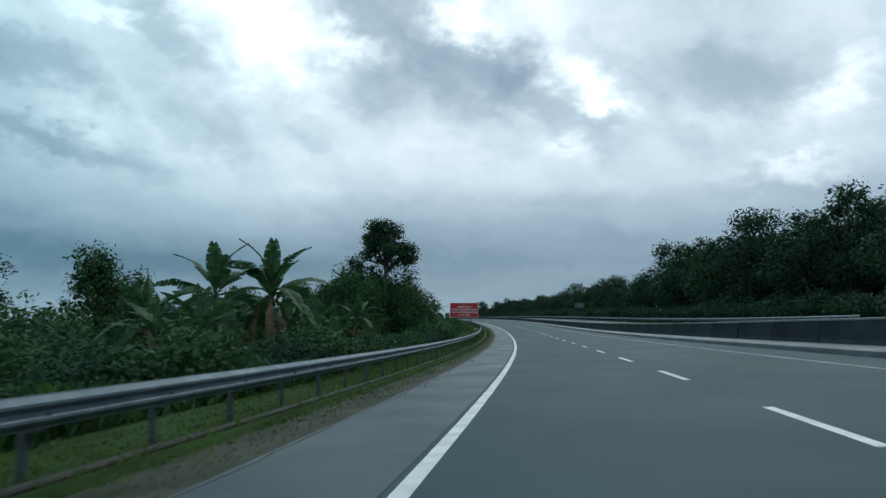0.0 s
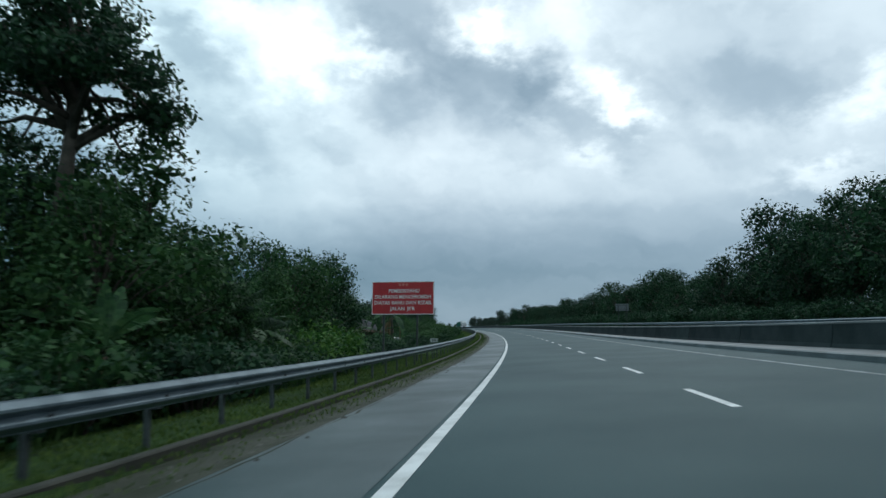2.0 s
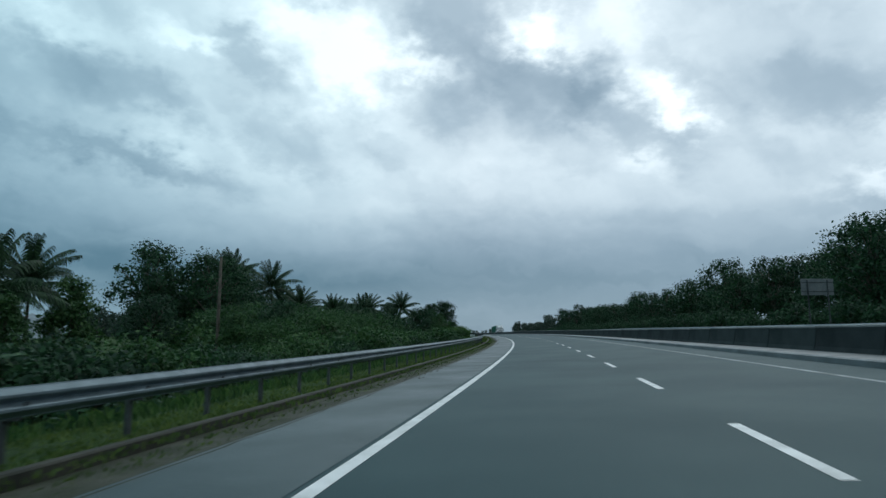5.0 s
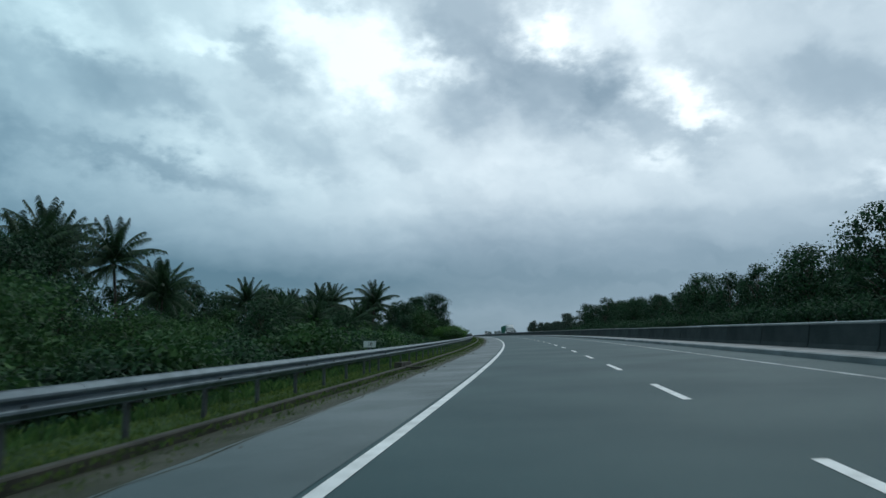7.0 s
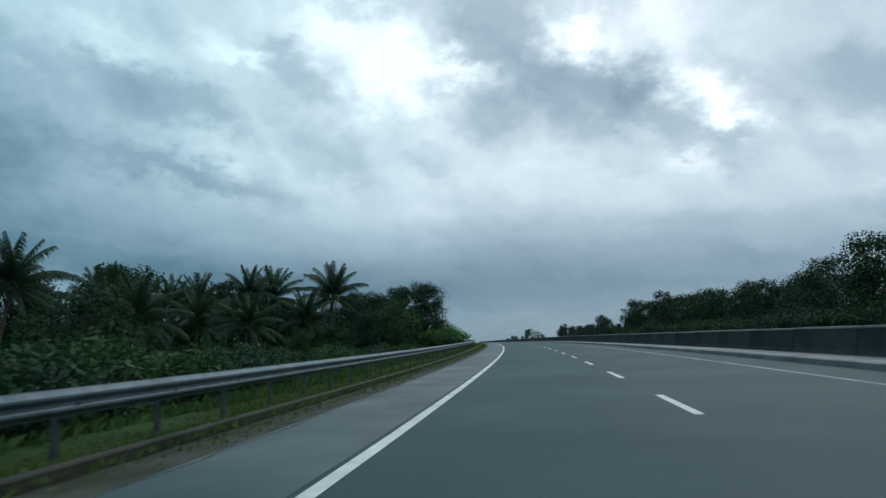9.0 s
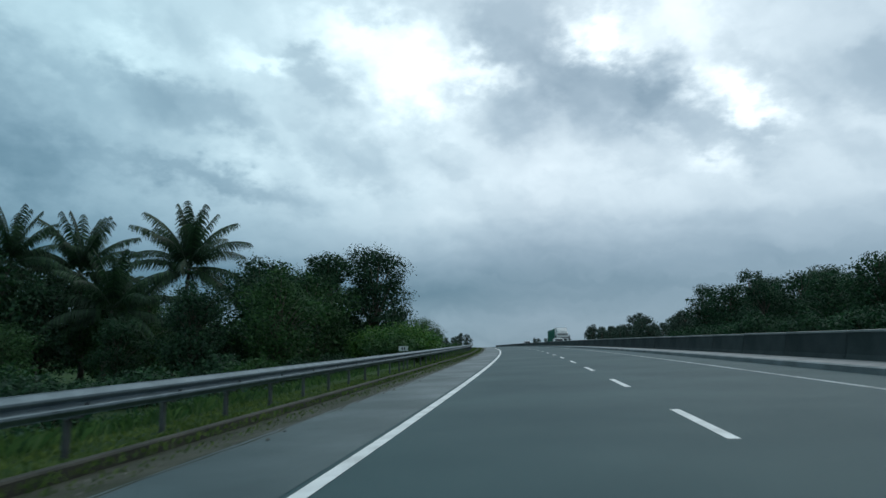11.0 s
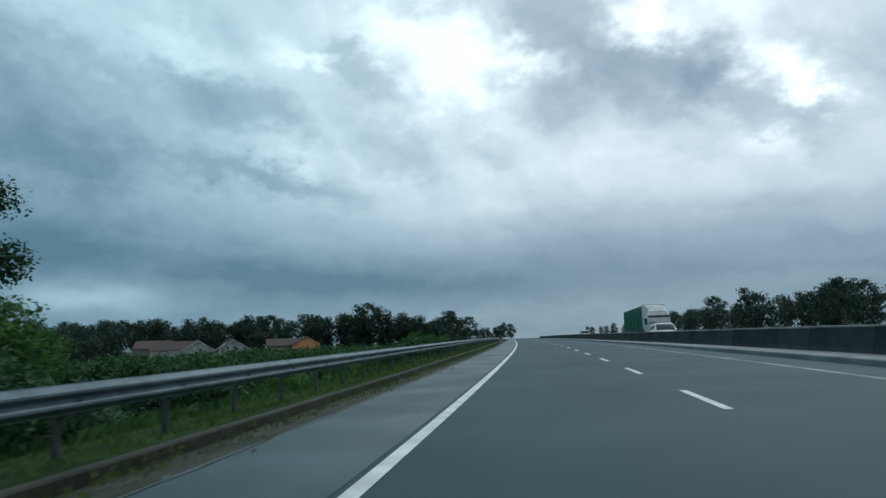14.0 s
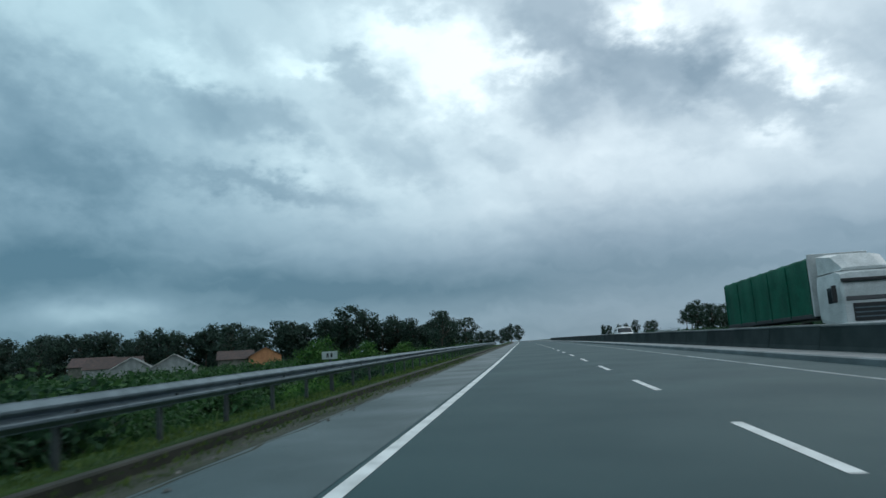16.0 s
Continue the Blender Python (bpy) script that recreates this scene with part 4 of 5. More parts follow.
for s, o, k, sz in ((137, -30, palm_b, 0.9), (141, -27, palm_c, 1.1), (146, -29, palm_b, 0.85)):
    put(k, s, o, rnd.uniform(0, 360), sz)
for i in range(40):
    s = 122 + i * 2.6
    near = np.interp(s, [120, 150, 190, 226], [-13.5, -10.0, -9.0, -9.5])
    put((bush_a, bush_b, bush_b, bush_a)[i % 4], s, jitter(near, 1.0), rnd.uniform(0, 360), rnd.uniform(0.7, 1.1))
for i in range(22):
    s = 150 + i * 3.6
    put((tree_d, bush_a, tree_b)[i % 3], s, jitter(-17 - 4 * (i % 2), 1.0), rnd.uniform(0, 360), rnd.uniform(0.45, 0.6) if i % 3 != 1 else 1.4)

for s, o, sz in ((150, -15, 0.72), (157, -14, 0.85), (163, -17, 1.0), (168, -13, 0.85), (173, -17.5, 1.05), (180, -22, 1.05), (178, -14, 0.75), (186, -16, 0.7), (160, -22, 1.0), (170, -24, 1.1)):
    put(shrub, s, o, rnd.uniform(0, 360), sz)
for s, o, k, sz in ((188, -36, tree_a, 1.22), (193, -41, tree_b, 1.35), (184, -42, tree_a, 1.3), (199, -37, tree_b, 1.12), (205, -40, tree_a, 1.1)):
    put(k, s, o, rnd.uniform(0, 360), sz)

# coconut palms and the wood behind them
for s, o, k, sz in ((215.5, -37.2, palm_a, 1.16), (216.6, -33.2, palm_b, 0.98), (213, -43, palm_a, 1.32), (219, -46, palm_a, 1.30), (207, -42, palm_b, 1.3), (227, -40, palm_a, 0.92),
                    (236.8, -32.5, palm_b, 0.95), (244, -30, palm_c, 1.1), (250, -33, palm_b, 0.88), (256, -28, palm_c, 1.0), (262, -34, palm_b, 0.9), (268, -30, palm_c, 1.0),
                    (280.8, -33, palm_a, 1.02), (288.0, -31.1, palm_b, 1.25), (287.9, -23.2, palm_b, 1.28), (281.5, -25.5, palm_c, 1.2), (275, -36, palm_b, 1.05), (252, -22, palm_c, 0.9), (238, -24, palm_c, 0.95)):
    put(k, s, o, rnd.uniform(0, 360), sz)
for i in range(26):
    s = 190 + i * 4.2
    put((tree_a, tree_b, tree_d, tree_c)[i % 4], s, jitter(-43 + 0.10 * (s - 190), 3.0), rnd.uniform(0, 360), rnd.uniform(0.78, 1.02))
for i in range(34):
    s = 226 + i * 2.1
    put((bush_b, bush_a, bush_b, bush_b)[i % 4], s, jitter(-11.5 - 3.0 * (i % 3), 1.2), rnd.uniform(0, 360), rnd.uniform(0.6, 1.0))

# the two tall trees beside the road and the dark wood before them
twin = make_tree("tree", 81, 11.3, 2.2, 2.5, M["leaf_dark"], 15000, 0.20, 60, "oval", label="tall dark roadside tree with clustered foliage", gap=0.6)
twin_b = make_tree("tree", 82, 11.5, 1.2, 3.2, M["leaf_dark"], 17000, 0.20, 54, "oval", label="tall dark roadside tree with an open crown", gap=0.6)
put(twin, 296.4, -14.6, 20, 0.96)
put(twin_b, 298.6, -10.9, 130, 0.93)
for s, o, k, sz in ((277.5, -15.5, near_a, 0.36), (287, -17, near_a, 0.9), (290, -14, near_b, 0.85), (279, -18, near_b, 0.42), (293, -19, near_a, 0.9), (274, -20, near_a, 0.42),
                    (278.5, -12.7, near_b, 0.74), (283, -14.5, near_a, 0.72), (274.5, -16, near_a, 0.60), (285, -27, near_b, 0.75), (280, -29, near_a, 0.72), (291, -28, near_b, 0.8), (298, -27, near_a, 0.75), (302, -31, near_b, 0.85), (300, -15.5, near_b, 0.75), (302, -12, near_d, 0.6), (300.8, -9.4, near_d, 0.66), (268, -22, near_b, 0.42)):
    put(k, s, o, rnd.uniform(0, 360), sz)
for s, o, k, sz in ((288.5, -6.2, bush_c, 1.2), (290.3, -7.2, bush_d, 1.0), (293.2, -7.4, bush_d, 0.9), (291.8, -9.4, bush_d, 1.05), (285.5, -7.2, bush_a, 1.0), (296, -7.4, bush_a, 1.15), (299, -7.6, bush_c, 0.9),
                    (302, -7.0, bush_a, 0.85), (305, -7.6, bush_a, 0.9), (308, -8.2, bush_b, 0.9), (311, -7.6, bush_a, 0.95), (314, -8.4, bush_a, 1.0), (317, -7.9, bush_a, 0.85), (320, -8.8, bush_b, 0.9)):
    put(k, s, o, rnd.uniform(0, 360), sz)
thin = make_tree("tree", 83, 4.6, 1.4, 1.9, M["leaf_mid"], 8500, 0.078, 26, "flat", label="small feathery tree with thin open foliage", gap=0.7)
put(thin, 313.5, -8.4, 0, 1.06)
put(thin, 310.5, -9.8, 120, 0.85)
put(bright_tree, 323.6, -12.6, 0, 0.50)
put(twin, 338.0, -28.5, 75, 1.25)
put(near_a, 335.0, -32.0, 40, 1.05)
put(near_b, 331.0, -29.0, 200, 0.7)

# scrub on the lower land at the end
for i in range(46):
    s = 318 + i * 3.6
    put((bush_a, bush_b, bush_c, bush_a)[i % 4], s, jitter(-9.5 - 2.5 * (i % 3), 1.2), rnd.uniform(0, 360), rnd.uniform(0.5, 0.9))
for i in range(40):
    s = 335 + i * 4.6
    mass(bush_far, s, jitter(-22 - 9 * (i % 4), 4), rnd.uniform(0, 360), rnd.uniform(0.9, 1.5), SCRUB)
for s, o, k, sz in ((361, -6.8, bush_a, 0.8), (363.5, -7.2, bush_b, 0.9), (366, -7.8, bush_a, 0.85), (359, -7.6, bush_a, 0.85), (405, -14.5, bright_tree, 0.62), (420, -14.5, bright_tree, 0.6), (440, -14, bright_tree, 0.6), (430, -13, bush_c, 1.5), (442, -12, bush_c, 1.6), (456, -13, bush_a, 1.7), (474, -13, tree_d, 0.5), (490, -12, bush_a, 1.8),
                    (510, -13, bush_c, 1.9), (535, -13, bush_a, 2.0)):
    put(k, s, o, rnd.uniform(0, 360), sz)

for i in range(60):
    mass(bush_far, 400 + i * 2.4, jitter(-40 - 8 * (i % 4), 3), rnd.uniform(0, 360), rnd.uniform(1.1, 1.8), SCRUB)
for i in range(26):
    mass(bush_far, 383 + i * 0.85, jitter(-16 - 3.0 * (i % 4), 1.0), rnd.uniform(0, 360), rnd.uniform(1.1, 1.5), SCRUB)

# far treeline on the left
for i in range(64):
    u = i / 63
    mass((far_a, far_b, far_a, far_c)[i % 4], jitter(604 + 60 * u, 12), jitter(-205 + 178 * u, 5), rnd.uniform(0, 360), rnd.uniform(1.1, 1.6))
for i in range(16):
    mass((far_a, far_b)[i % 2], jitter(500 + i * 6.5, 3), jitter(-190, 14), rnd.uniform(0, 360), rnd.uniform(1.1, 1.6))
for i in range(12):
    mass((far_a, far_b)[i % 2], jitter(660 + i * 8, 5), jitter(-40 - i * 0.4, 4), rnd.uniform(0, 360), rnd.uniform(0.7, 1.1))
mass(far_c, 640, -72, 0, 1.95)
mass(far_c, 612, -112, 0, 1.5)
mass(far_c, 580.1, -25.5, 90, 1.35)
mass(far_b, 650, -66, 90, 1.75)
for i in range(26):
    mass((far_a, far_b)[i % 2], 360 + i * 7, jitter(-130 - 25 * (i % 2), 8), rnd.uniform(0, 360), rnd.uniform(0.8, 1.2))

# treeline beyond the oncoming carriageway
RIGHT_S = [40, 63, 97, 127, 135, 143, 159, 175, 205, 221, 226, 241, 267, 313, 338, 348]
RIGHT_H = [1.35, 1.42, 1.40, 1.45, 1.18, 0.88, 0.95, 1.10, 1.12, 1.02, 0.96, 0.90, 0.80, 0.88, 1.12, 0.75]
for i in range(86):
    s = 40 + i * 3.6
    hgt = float(np.interp(s, RIGHT_S, RIGHT_H))
    hgt *= 0.86 if i % 4 == 2 else 1.0
    put((tree_a, tree_b, tree_c, tree_b)[i % 4], jitter(s, 1.2), jitter(32 + 4 * (i % 3), 1.5), rnd.uniform(0, 360), hgt * rnd.uniform(0.82, 1.05))
for i in range(60):
    s = 44 + i * 5.0
    mass(bush_shade, s, jitter(26.5, 1.0), rnd.uniform(0, 360), rnd.uniform(0.9, 1.4), THICKET)
for i in range(60):
    s = 345 + i * 5.2
    mass((far_a, far_c, far_b)[i % 3], jitter(s, 3), jitter(52 + 0.06 * (s - 345) + 14 * (i % 2), 5), rnd.uniform(0, 360), rnd.uniform(0.5, 0.9))
mass(far_a, 480, 78, 0, 1.0)
mass(far_a, 492, 82, 70, 1.02)
mass(far_c, 628, 92.8, 0, 1.4)
for i in range(9):
    mass((far_a, far_b)[i % 2], 650 + i * 14, jitter(56, 6), rnd.uniform(0, 360), rnd.uniform(0.35, 0.55))

# the belt of trees that closes the view where the road runs on
for i in range(21):
    mass((far_a, far_b, far_a)[i % 3], jitter(940 + 20 * (i % 2), 10), jitter(-90 + i * 4.6, 3), rnd.uniform(0, 360), rnd.uniform(0.9, 1.35))
for i in range(22):
    mass((far_a, far_b)[i % 2], jitter(700 + i * 11, 5), jitter(-50 - i * 0.4, 3), rnd.uniform(0, 360), rnd.uniform(0.8, 1.1))
# the crowns carry their haze in the leaf colour
build_mass(WOODS, "distant_woods", "distant dark green woods of many mixed trees, leaf colour lifted as by haze", "trees", M["leaf_far"], "trunk")
build_mass(THICKET, "thicket", "dark green thicket along the far edge of the road", "thicket", M["leaf_dark"], "stem")
build_mass(SCRUB, "scrub", "rough green scrub and thickets on the open land", "scrub", M["leaf_mid"], "stem")


# ---------------------------------------------------------------- signs
def text_mesh(name, words, size, mat, width=None):
    cu = bpy.data.curves.new(name, "FONT")
    cu.body, cu.size, cu.align_x, cu.align_y, cu.extrude, cu.offset = words, size, "CENTER", "CENTER", 0.002, size * 0.012
    tmp = new(name + "_source", cu)
    me = bpy.data.meshes.new_from_object(tmp.evaluated_get(bpy.context.evaluated_depsgraph_get()))
    bpy.data.objects.remove(tmp)
    me.materials.clear()
    me.materials.append(mat)
    xs = [v.co.x for v in me.vertices]
    if width:
        f = width / (max(xs) - min(xs))
        for v in me.vertices:
            v.co.x *= f
    me.transform(Matrix.Rotation(math.pi / 2, 4, "X"))
    return me


def build_notice():
    root = new("notice_board")
    tagged(root, "large red notice board with white lettering on two posts", "road sign")
    w, h, z0 = 3.25, 1.68, 2.75
    bm = bmesh.new()
    box(bm, -w / 2, w / 2, -0.02, 0.02, z0, z0 + h, 0.006)
    part("panel", bm, M["sign_red"], root)
    bm = bmesh.new()
    t, b = 0.035, 0.022
    for x0, x1, y0, y1 in ((-w / 2, w / 2, 0, t), (-w / 2, w / 2, h - t, h), (-w / 2, -w / 2 + t, t, h - t), (w / 2 - t, w / 2, t, h - t)):
        box(bm, x0, x1, -b - 0.004, -b, z0 + y0, z0 + y1)
    part("border", bm, M["sign_white"], root, "white painted border")
    for k, (words, width) in enumerate((("PEMBERITAHU", 1.60), ("DILARANG MENCEROBOH", 2.92), ("DIATAS BAHU DAN RIZAB.", 3.02), ("JALAN JKR", 1.30))):
        meshes = [text_mesh("lettering", word, 0.26, M["sign_white"]) for word in words.split()]
        spans = [max(v.co.x for v in me.vertices) - min(v.co.x for v in me.vertices) for me in meshes]
        fit = width / (sum(spans) + 0.10 * (len(spans) - 1))
        x = -width / 2 + (0.06 if k == 0 else 0)
        for me, span in zip(meshes, spans):
            me.transform(Matrix.Scale(fit, 4, (1, 0, 0)))
            o = child("lettering", me, root, "white painted capital letters")
            o.location = (x + span * fit / 2, -0.026, z0 + 1.19 - 0.30 * k)
            x += (span + 0.10) * fit
    bm = bmesh.new()
    for x in (-0.16, 0.02, 0.2):
        cylinder(bm, 0.075, 0.021, 0.025, (x, 0), 16, axis="Y")
    bmesh.ops.transform(bm, matrix=Matrix.Translation((0, 0, z0 + 1.52)) @ Matrix.Scale(-1, 4, (0, 1, 0)), verts=bm.verts)
    part("emblem", bm, material("faded_emblem", (0.55, 0.20, 0.16), (0.45, 0.12, 0.10), scale=5), root, "faded round emblems")
    for x in (-1.0, 0.75):
        bm = bmesh.new()
        box(bm, x - 0.045, x + 0.045, 0.022, 0.112, -0.4, z0 + h - 0.1, 0.008)
        part("post", bm, M["post"], root)
    for z in (z0 + 0.35, z0 + 1.3):
        bm = bmesh.new()
        box(bm, -w / 2 + 0.1, w / 2 - 0.1, 0.0215, 0.06, z, z + 0.06)
        part("rail", bm, M["post"], root)
    for x in (-1.0, 0.75):
        for z in (z0 + 0.38, z0 + 1.33):
            bm = bmesh.new()
            cylinder(bm, 0.018, 0.019, 0.028, (x, -z), 6, axis="Y")
            bmesh.ops.transform(bm, matrix=Matrix.Scale(-1, 4, (0, 1, 0)) @ Matrix.Scale(-1, 4, (0, 0, 1)), verts=bm.verts)
            part("bolt", bm, M["steel"], root)
    root.matrix_world = stand(77.5, -5.45, -0.75, -4, 1.3, 1.05)


build_notice()


def build_marker(s, words):
    root = new("distance_marker")
    tagged(root, "small white distance plate standing over the guardrail", "road sign", "distance markers along the guardrail")
    bm = bmesh.new()
    box(bm, -0.215, 0.215, -0.008, 0.008, 0.775, 0.985, 0.004)
    part("plate", bm, M["plate"], root)
    bm = bmesh.new()
    box(bm, -0.025, 0.025, 0.009, 0.05, -0.7, 0.98)
    part("post", bm, M["post"], root)
    if words:
        o = child("lettering", text_mesh("lettering", words, 0.165, M["black"]), root, "black numerals")
        o.location = (0.02, -0.0115, 0.88)
    else:
        for x in (-0.055, 0.055):
            bm = bmesh.new()
            box(bm, x - 0.03, x + 0.03, -0.012, -0.0085, 0.825, 0.935)
            part("bar", bm, M["black"], root, "dark illegible mark")
    root.matrix_world = stand(s, -3.98, -0.02, 0, 0, 1, True)


def build_far_sign():
    root = new("road_sign")
    tagged(root, "grey back of a traffic sign beside the oncoming lanes", "road sign")
    bm = bmesh.new()
    box(bm, -1.15, 1.15, -0.015, 0.015, 2.9, 4.1, 0.01)
    part("panel", bm, M["sign_back"], root)
    for x in (-0.7, 0.7):
        bm = bmesh.new()
        cylinder(bm, 0.05, -0.5, 4.0, (x, -0.07), 10)
        part("post", bm, M["post"], root)
    for z in (3.15, 3.8):
        bm = bmesh.new()
        box(bm, -1.1, 1.1, -0.05, -0.017, z, z + 0.05)
        part("rail", bm, M["post"], root, "grey stiffening rail")
    root.matrix_world = stand(160, 21.9, ground_z(160, 21.9), 4)


build_far_sign()
for s, words in ((79.7, ""), (175.4, "10"), (270.5, ""), (371.7, "")):
    build_marker(s, words)


# ---------------------------------------------------------------- drain inlet in the kerb, pole, branches
def build_inlet():
    root = new("drain_inlet")
    tagged(root, "dark concrete drain inlet breaking the kerb line", "drain")
    bm = bmesh.new()
    box(bm, -0.16, 0.10, -1.0, 1.0, -0.3, 0.20, 0.02)
    part("wall", bm, M["kerb"], root)
    bm = bmesh.new()
    box(bm, 0.105, 0.75, -0.75, -0.60, -0.3, 0.05, 0.02)
    part("wing", bm, M["kerb"], root)
    bm = bmesh.new()
    box(bm, 0.105, 0.75, 0.60, 0.75, -0.3, 0.05, 0.02)
    part("wing", bm, M["kerb"], root)
    # the wall is solid; a black sheet gives the shade inside the mouth
    bm = bmesh.new()
    box(bm, 0.106, 0.118, -0.5, 0.5, -0.25, 0.10)
    part("opening", bm, M["black"], root, "black sheet standing for the dark drain mouth")
    root.matrix_world = stand(176.6, -3.02, -0.02, 0, 0, 1, True)


build_inlet()


def build_pole():
    root = new("utility_pole")
    tagged(root, "thin dark timber pole above the roadside growth", "pole")
    verts, faces = [], []
    tube(verts, faces, [Vector((0, 0, z)) for z in (-0.5, 2, 4.5, 7.2)], [0.12, 0.11, 0.10, 0.08], 10)
    child("shaft", mesh_from("shaft", verts, faces, M["bark"], True), root)
    bm = bmesh.new()
    cylinder(bm, 0.10, 7.19, 7.25, (0, 0), 10, 0.07)
    part("cap", bm, M["post"], root, "dark metal pole cap")
    root.matrix_world = stand(150, -18.6, -1.25, 20)


build_pole()


# ---------------------------------------------------------------- houses
def corrugated(bm, a, b, c, d, pitch=0.28, depth=0.03):
    """A ribbed sheet over the four corners: a-b along the eave, d-c along the ridge."""
    a, b, c, d = map(Vector, (a, b, c, d))
    n = max(int((b - a).length / pitch), 2)
    nrm = (b - a).cross(d - a).normalized()
    if nrm.z < 0:
        nrm = -nrm
    rows = []
    for i in range(n * 2 + 1):
        u = i / (n * 2)
        lift = nrm * (depth if i % 2 else 0)
        rows.append((bm.verts.new(a.lerp(b, u) + lift), bm.verts.new(d.lerp(c, u) + lift)))
    for p, q in zip(rows, rows[1:]):
        bm.faces.new((p[0], q[0], q[1], p[1]))
    low = [(bm.verts.new(v0.co - nrm * 0.05), bm.verts.new(v1.co - nrm * 0.05)) for v0, v1 in (rows[0], rows[-1])]
    bm.faces.new((low[0][0], low[0][1], low[1][1], low[1][0]))


def window_part(parent, x, z, w, h, y, mat="dark_glass", frame_mat="wood"):
    win = new("window")
    win.parent = parent
    bm = bmesh.new()
    for x0, x1, z0, z1 in ((x - w / 2 - 0.06, x + w / 2 + 0.06, z - 0.06, z), (x - w / 2 - 0.06, x + w / 2 + 0.06, z + h, z + h + 0.06),
                           (x - w / 2 - 0.06, x - w / 2, z, z + h), (x + w / 2, x + w / 2 + 0.06, z, z + h), (x - 0.025, x + 0.025, z, z + h)):
        box(bm, x0, x1, y - 0.05, y - 0.003, z0, z1)
    part("frame", bm, M[frame_mat], win)
    bm = bmesh.new()
    box(bm, x - w / 2, x + w / 2, y - 0.03, y - 0.006, z, z + h)
    part("pane", bm, M[mat], win)
    return win


def build_old_house():
    root = new("house")
    tagged(root, "old single-storey house with rusty corrugated hipped roof", "house")
    L, D, H = 12.6, 8.0, 2.75
    for x0, x1, y0, y1 in ((0.5, L - 0.5, 0.4, 0.58), (0.5, L - 0.5, D - 0.58, D - 0.4), (0.5, 0.68, 0.58, D - 0.58), (L - 0.68, L - 0.5, 0.58, D - 0.58)):
        bm = bmesh.new()
        if y0 < 0.5 and x1 > 5:
            box(bm, x0, 8.9, y0, y1, -0.3, H)
            box(bm, 10.3, x1, y0, y1, -0.3, H)
            box(bm, 8.9, 10.3, y0, y1, 2.2, H)
        else:
            box(bm, x0, x1, y0, y1, -0.3, H)
        part("wall", bm, M["wall_grey"], root)
    # black sheet behind the doorway in place of the unlit room
    bm = bmesh.new()
    box(bm, 8.95, 10.25, 0.62, 0.68, -0.1, 2.2)
    part("door", bm, M["black"], root, "black sheet filling the open doorway as a dark interior")
    for x in (1.6, 6.4):
        window_part(root, x, 0.95, 1.1, 1.0, 0.4)
    # vents are not cut: black patches on the wall imitate their dark insides
    for i in range(4):
        bm = bmesh.new()
        box(bm, 1.15 + i * 0.5, 1.38 + i * 0.5, 0.385, 0.397, 2.15, 2.38)
        part("vent", bm, M["black"], root, "small square black patch standing for a vent hole")
    r0, r1, z0, z1 = 3.0, L - 3.0, H - 0.05, H + 1.85
    e = -0.35
    E0, E1, E2, E3 = (e, e, z0), (L - e, e, z0), (L - e, D - e, z0), (e, D - e, z0)
    R0, R1 = (r0, D / 2, z1), (r1, D / 2, z1)
    for q in ((E0, E1, R1, R0), (E2, E3, R0, R1), (E3, E0, R0, R0), (E1, E2, R1, R1)):
        bm = bmesh.new()
        corrugated(bm, *q)
        part("roof_sheet", bm, M["rust_roof"], root, "rusty corrugated roof sheet")
    for a, b in ((R0, R1), (E0, R0), (E1, R1), (E2, R1), (E3, R0)):
        verts, faces = [], []
        tube(verts, faces, [Vector(a) + Vector((0, 0, 0.05)), Vector(b) + Vector((0, 0, 0.05))], [0.07, 0.07], 6)
        child("ridge_cap", mesh_from("ridge_cap", verts, faces, M["barrier_cap"]), root, "pale ridge capping")
    bm = bmesh.new()
    box(bm, e, L - e, e - 0.03, e - 0.003, z0 - 0.20, z0 + 0.02)
    part("fascia", bm, M["wood"], root)
    # lean-to at one end, open carport at the other
    bm = bmesh.new()
    corrugated(bm, (-6.2, 0.2, 2.0), (-0.1, 0.2, 2.15), (-0.1, 5.5, 2.75), (-6.2, 5.5, 2.6))
    part("roof_sheet", bm, M["rust_roof"], root, "rusty lean-to roof")
    for x in (-6.0, -4.0, -2.0):
        bm = bmesh.new()
        box(bm, x, x + 0.1, 0.4, 0.5, -0.3, 2.05)
        part("lean_to_post", bm, M["wood"], root)
    bm = bmesh.new()
    box(bm, -6.0, 0.45, 5.2, 5.3, -0.3, 2.5)
    part("lean_to_wall", bm, M["wood"], root)
    verts, faces = [], []
    tube(verts, faces, [Vector((0.1, -0.3, -0.4)), Vector((0.5, 0.2, 2.2))], [0.07, 0.06], 7)
    child("brace_pole", mesh_from("brace_pole", verts, faces, M["wood"]), root, "leaning pale timber brace")
    bm = bmesh.new()
    corrugated(bm, (L + 0.45, 2.5, 2.05), (L + 6.0, 2.5, 1.95), (L + 5.4, 8.0, 2.95), (L + 0.45, 8.0, 3.0))
    part("carport_roof", bm, M["grey_roof"], root, "grey carport roof")
    for x, y in ((L + 5.6, 2.8), (L + 3.0, 2.8), (L + 5.2, 7.6)):
        bm = bmesh.new()
        box(bm, x - 0.09, x + 0.09, y - 0.09, y + 0.09, -0.3, 2.05, 0.01)
        part("carport_post", bm, M["wall_white"], root, "white post")
    # the length runs along the road, the front faces it
    p = spot(105.2, -15.6, -1.2, False)
    q = spot(118.0, -12.8, -1.2, False)
    ang = math.atan2(q.y - p.y, q.x - p.x)
    root.matrix_world = Matrix.Translation(p) @ Matrix.Rotation(ang, 4, "Z")


build_old_house()


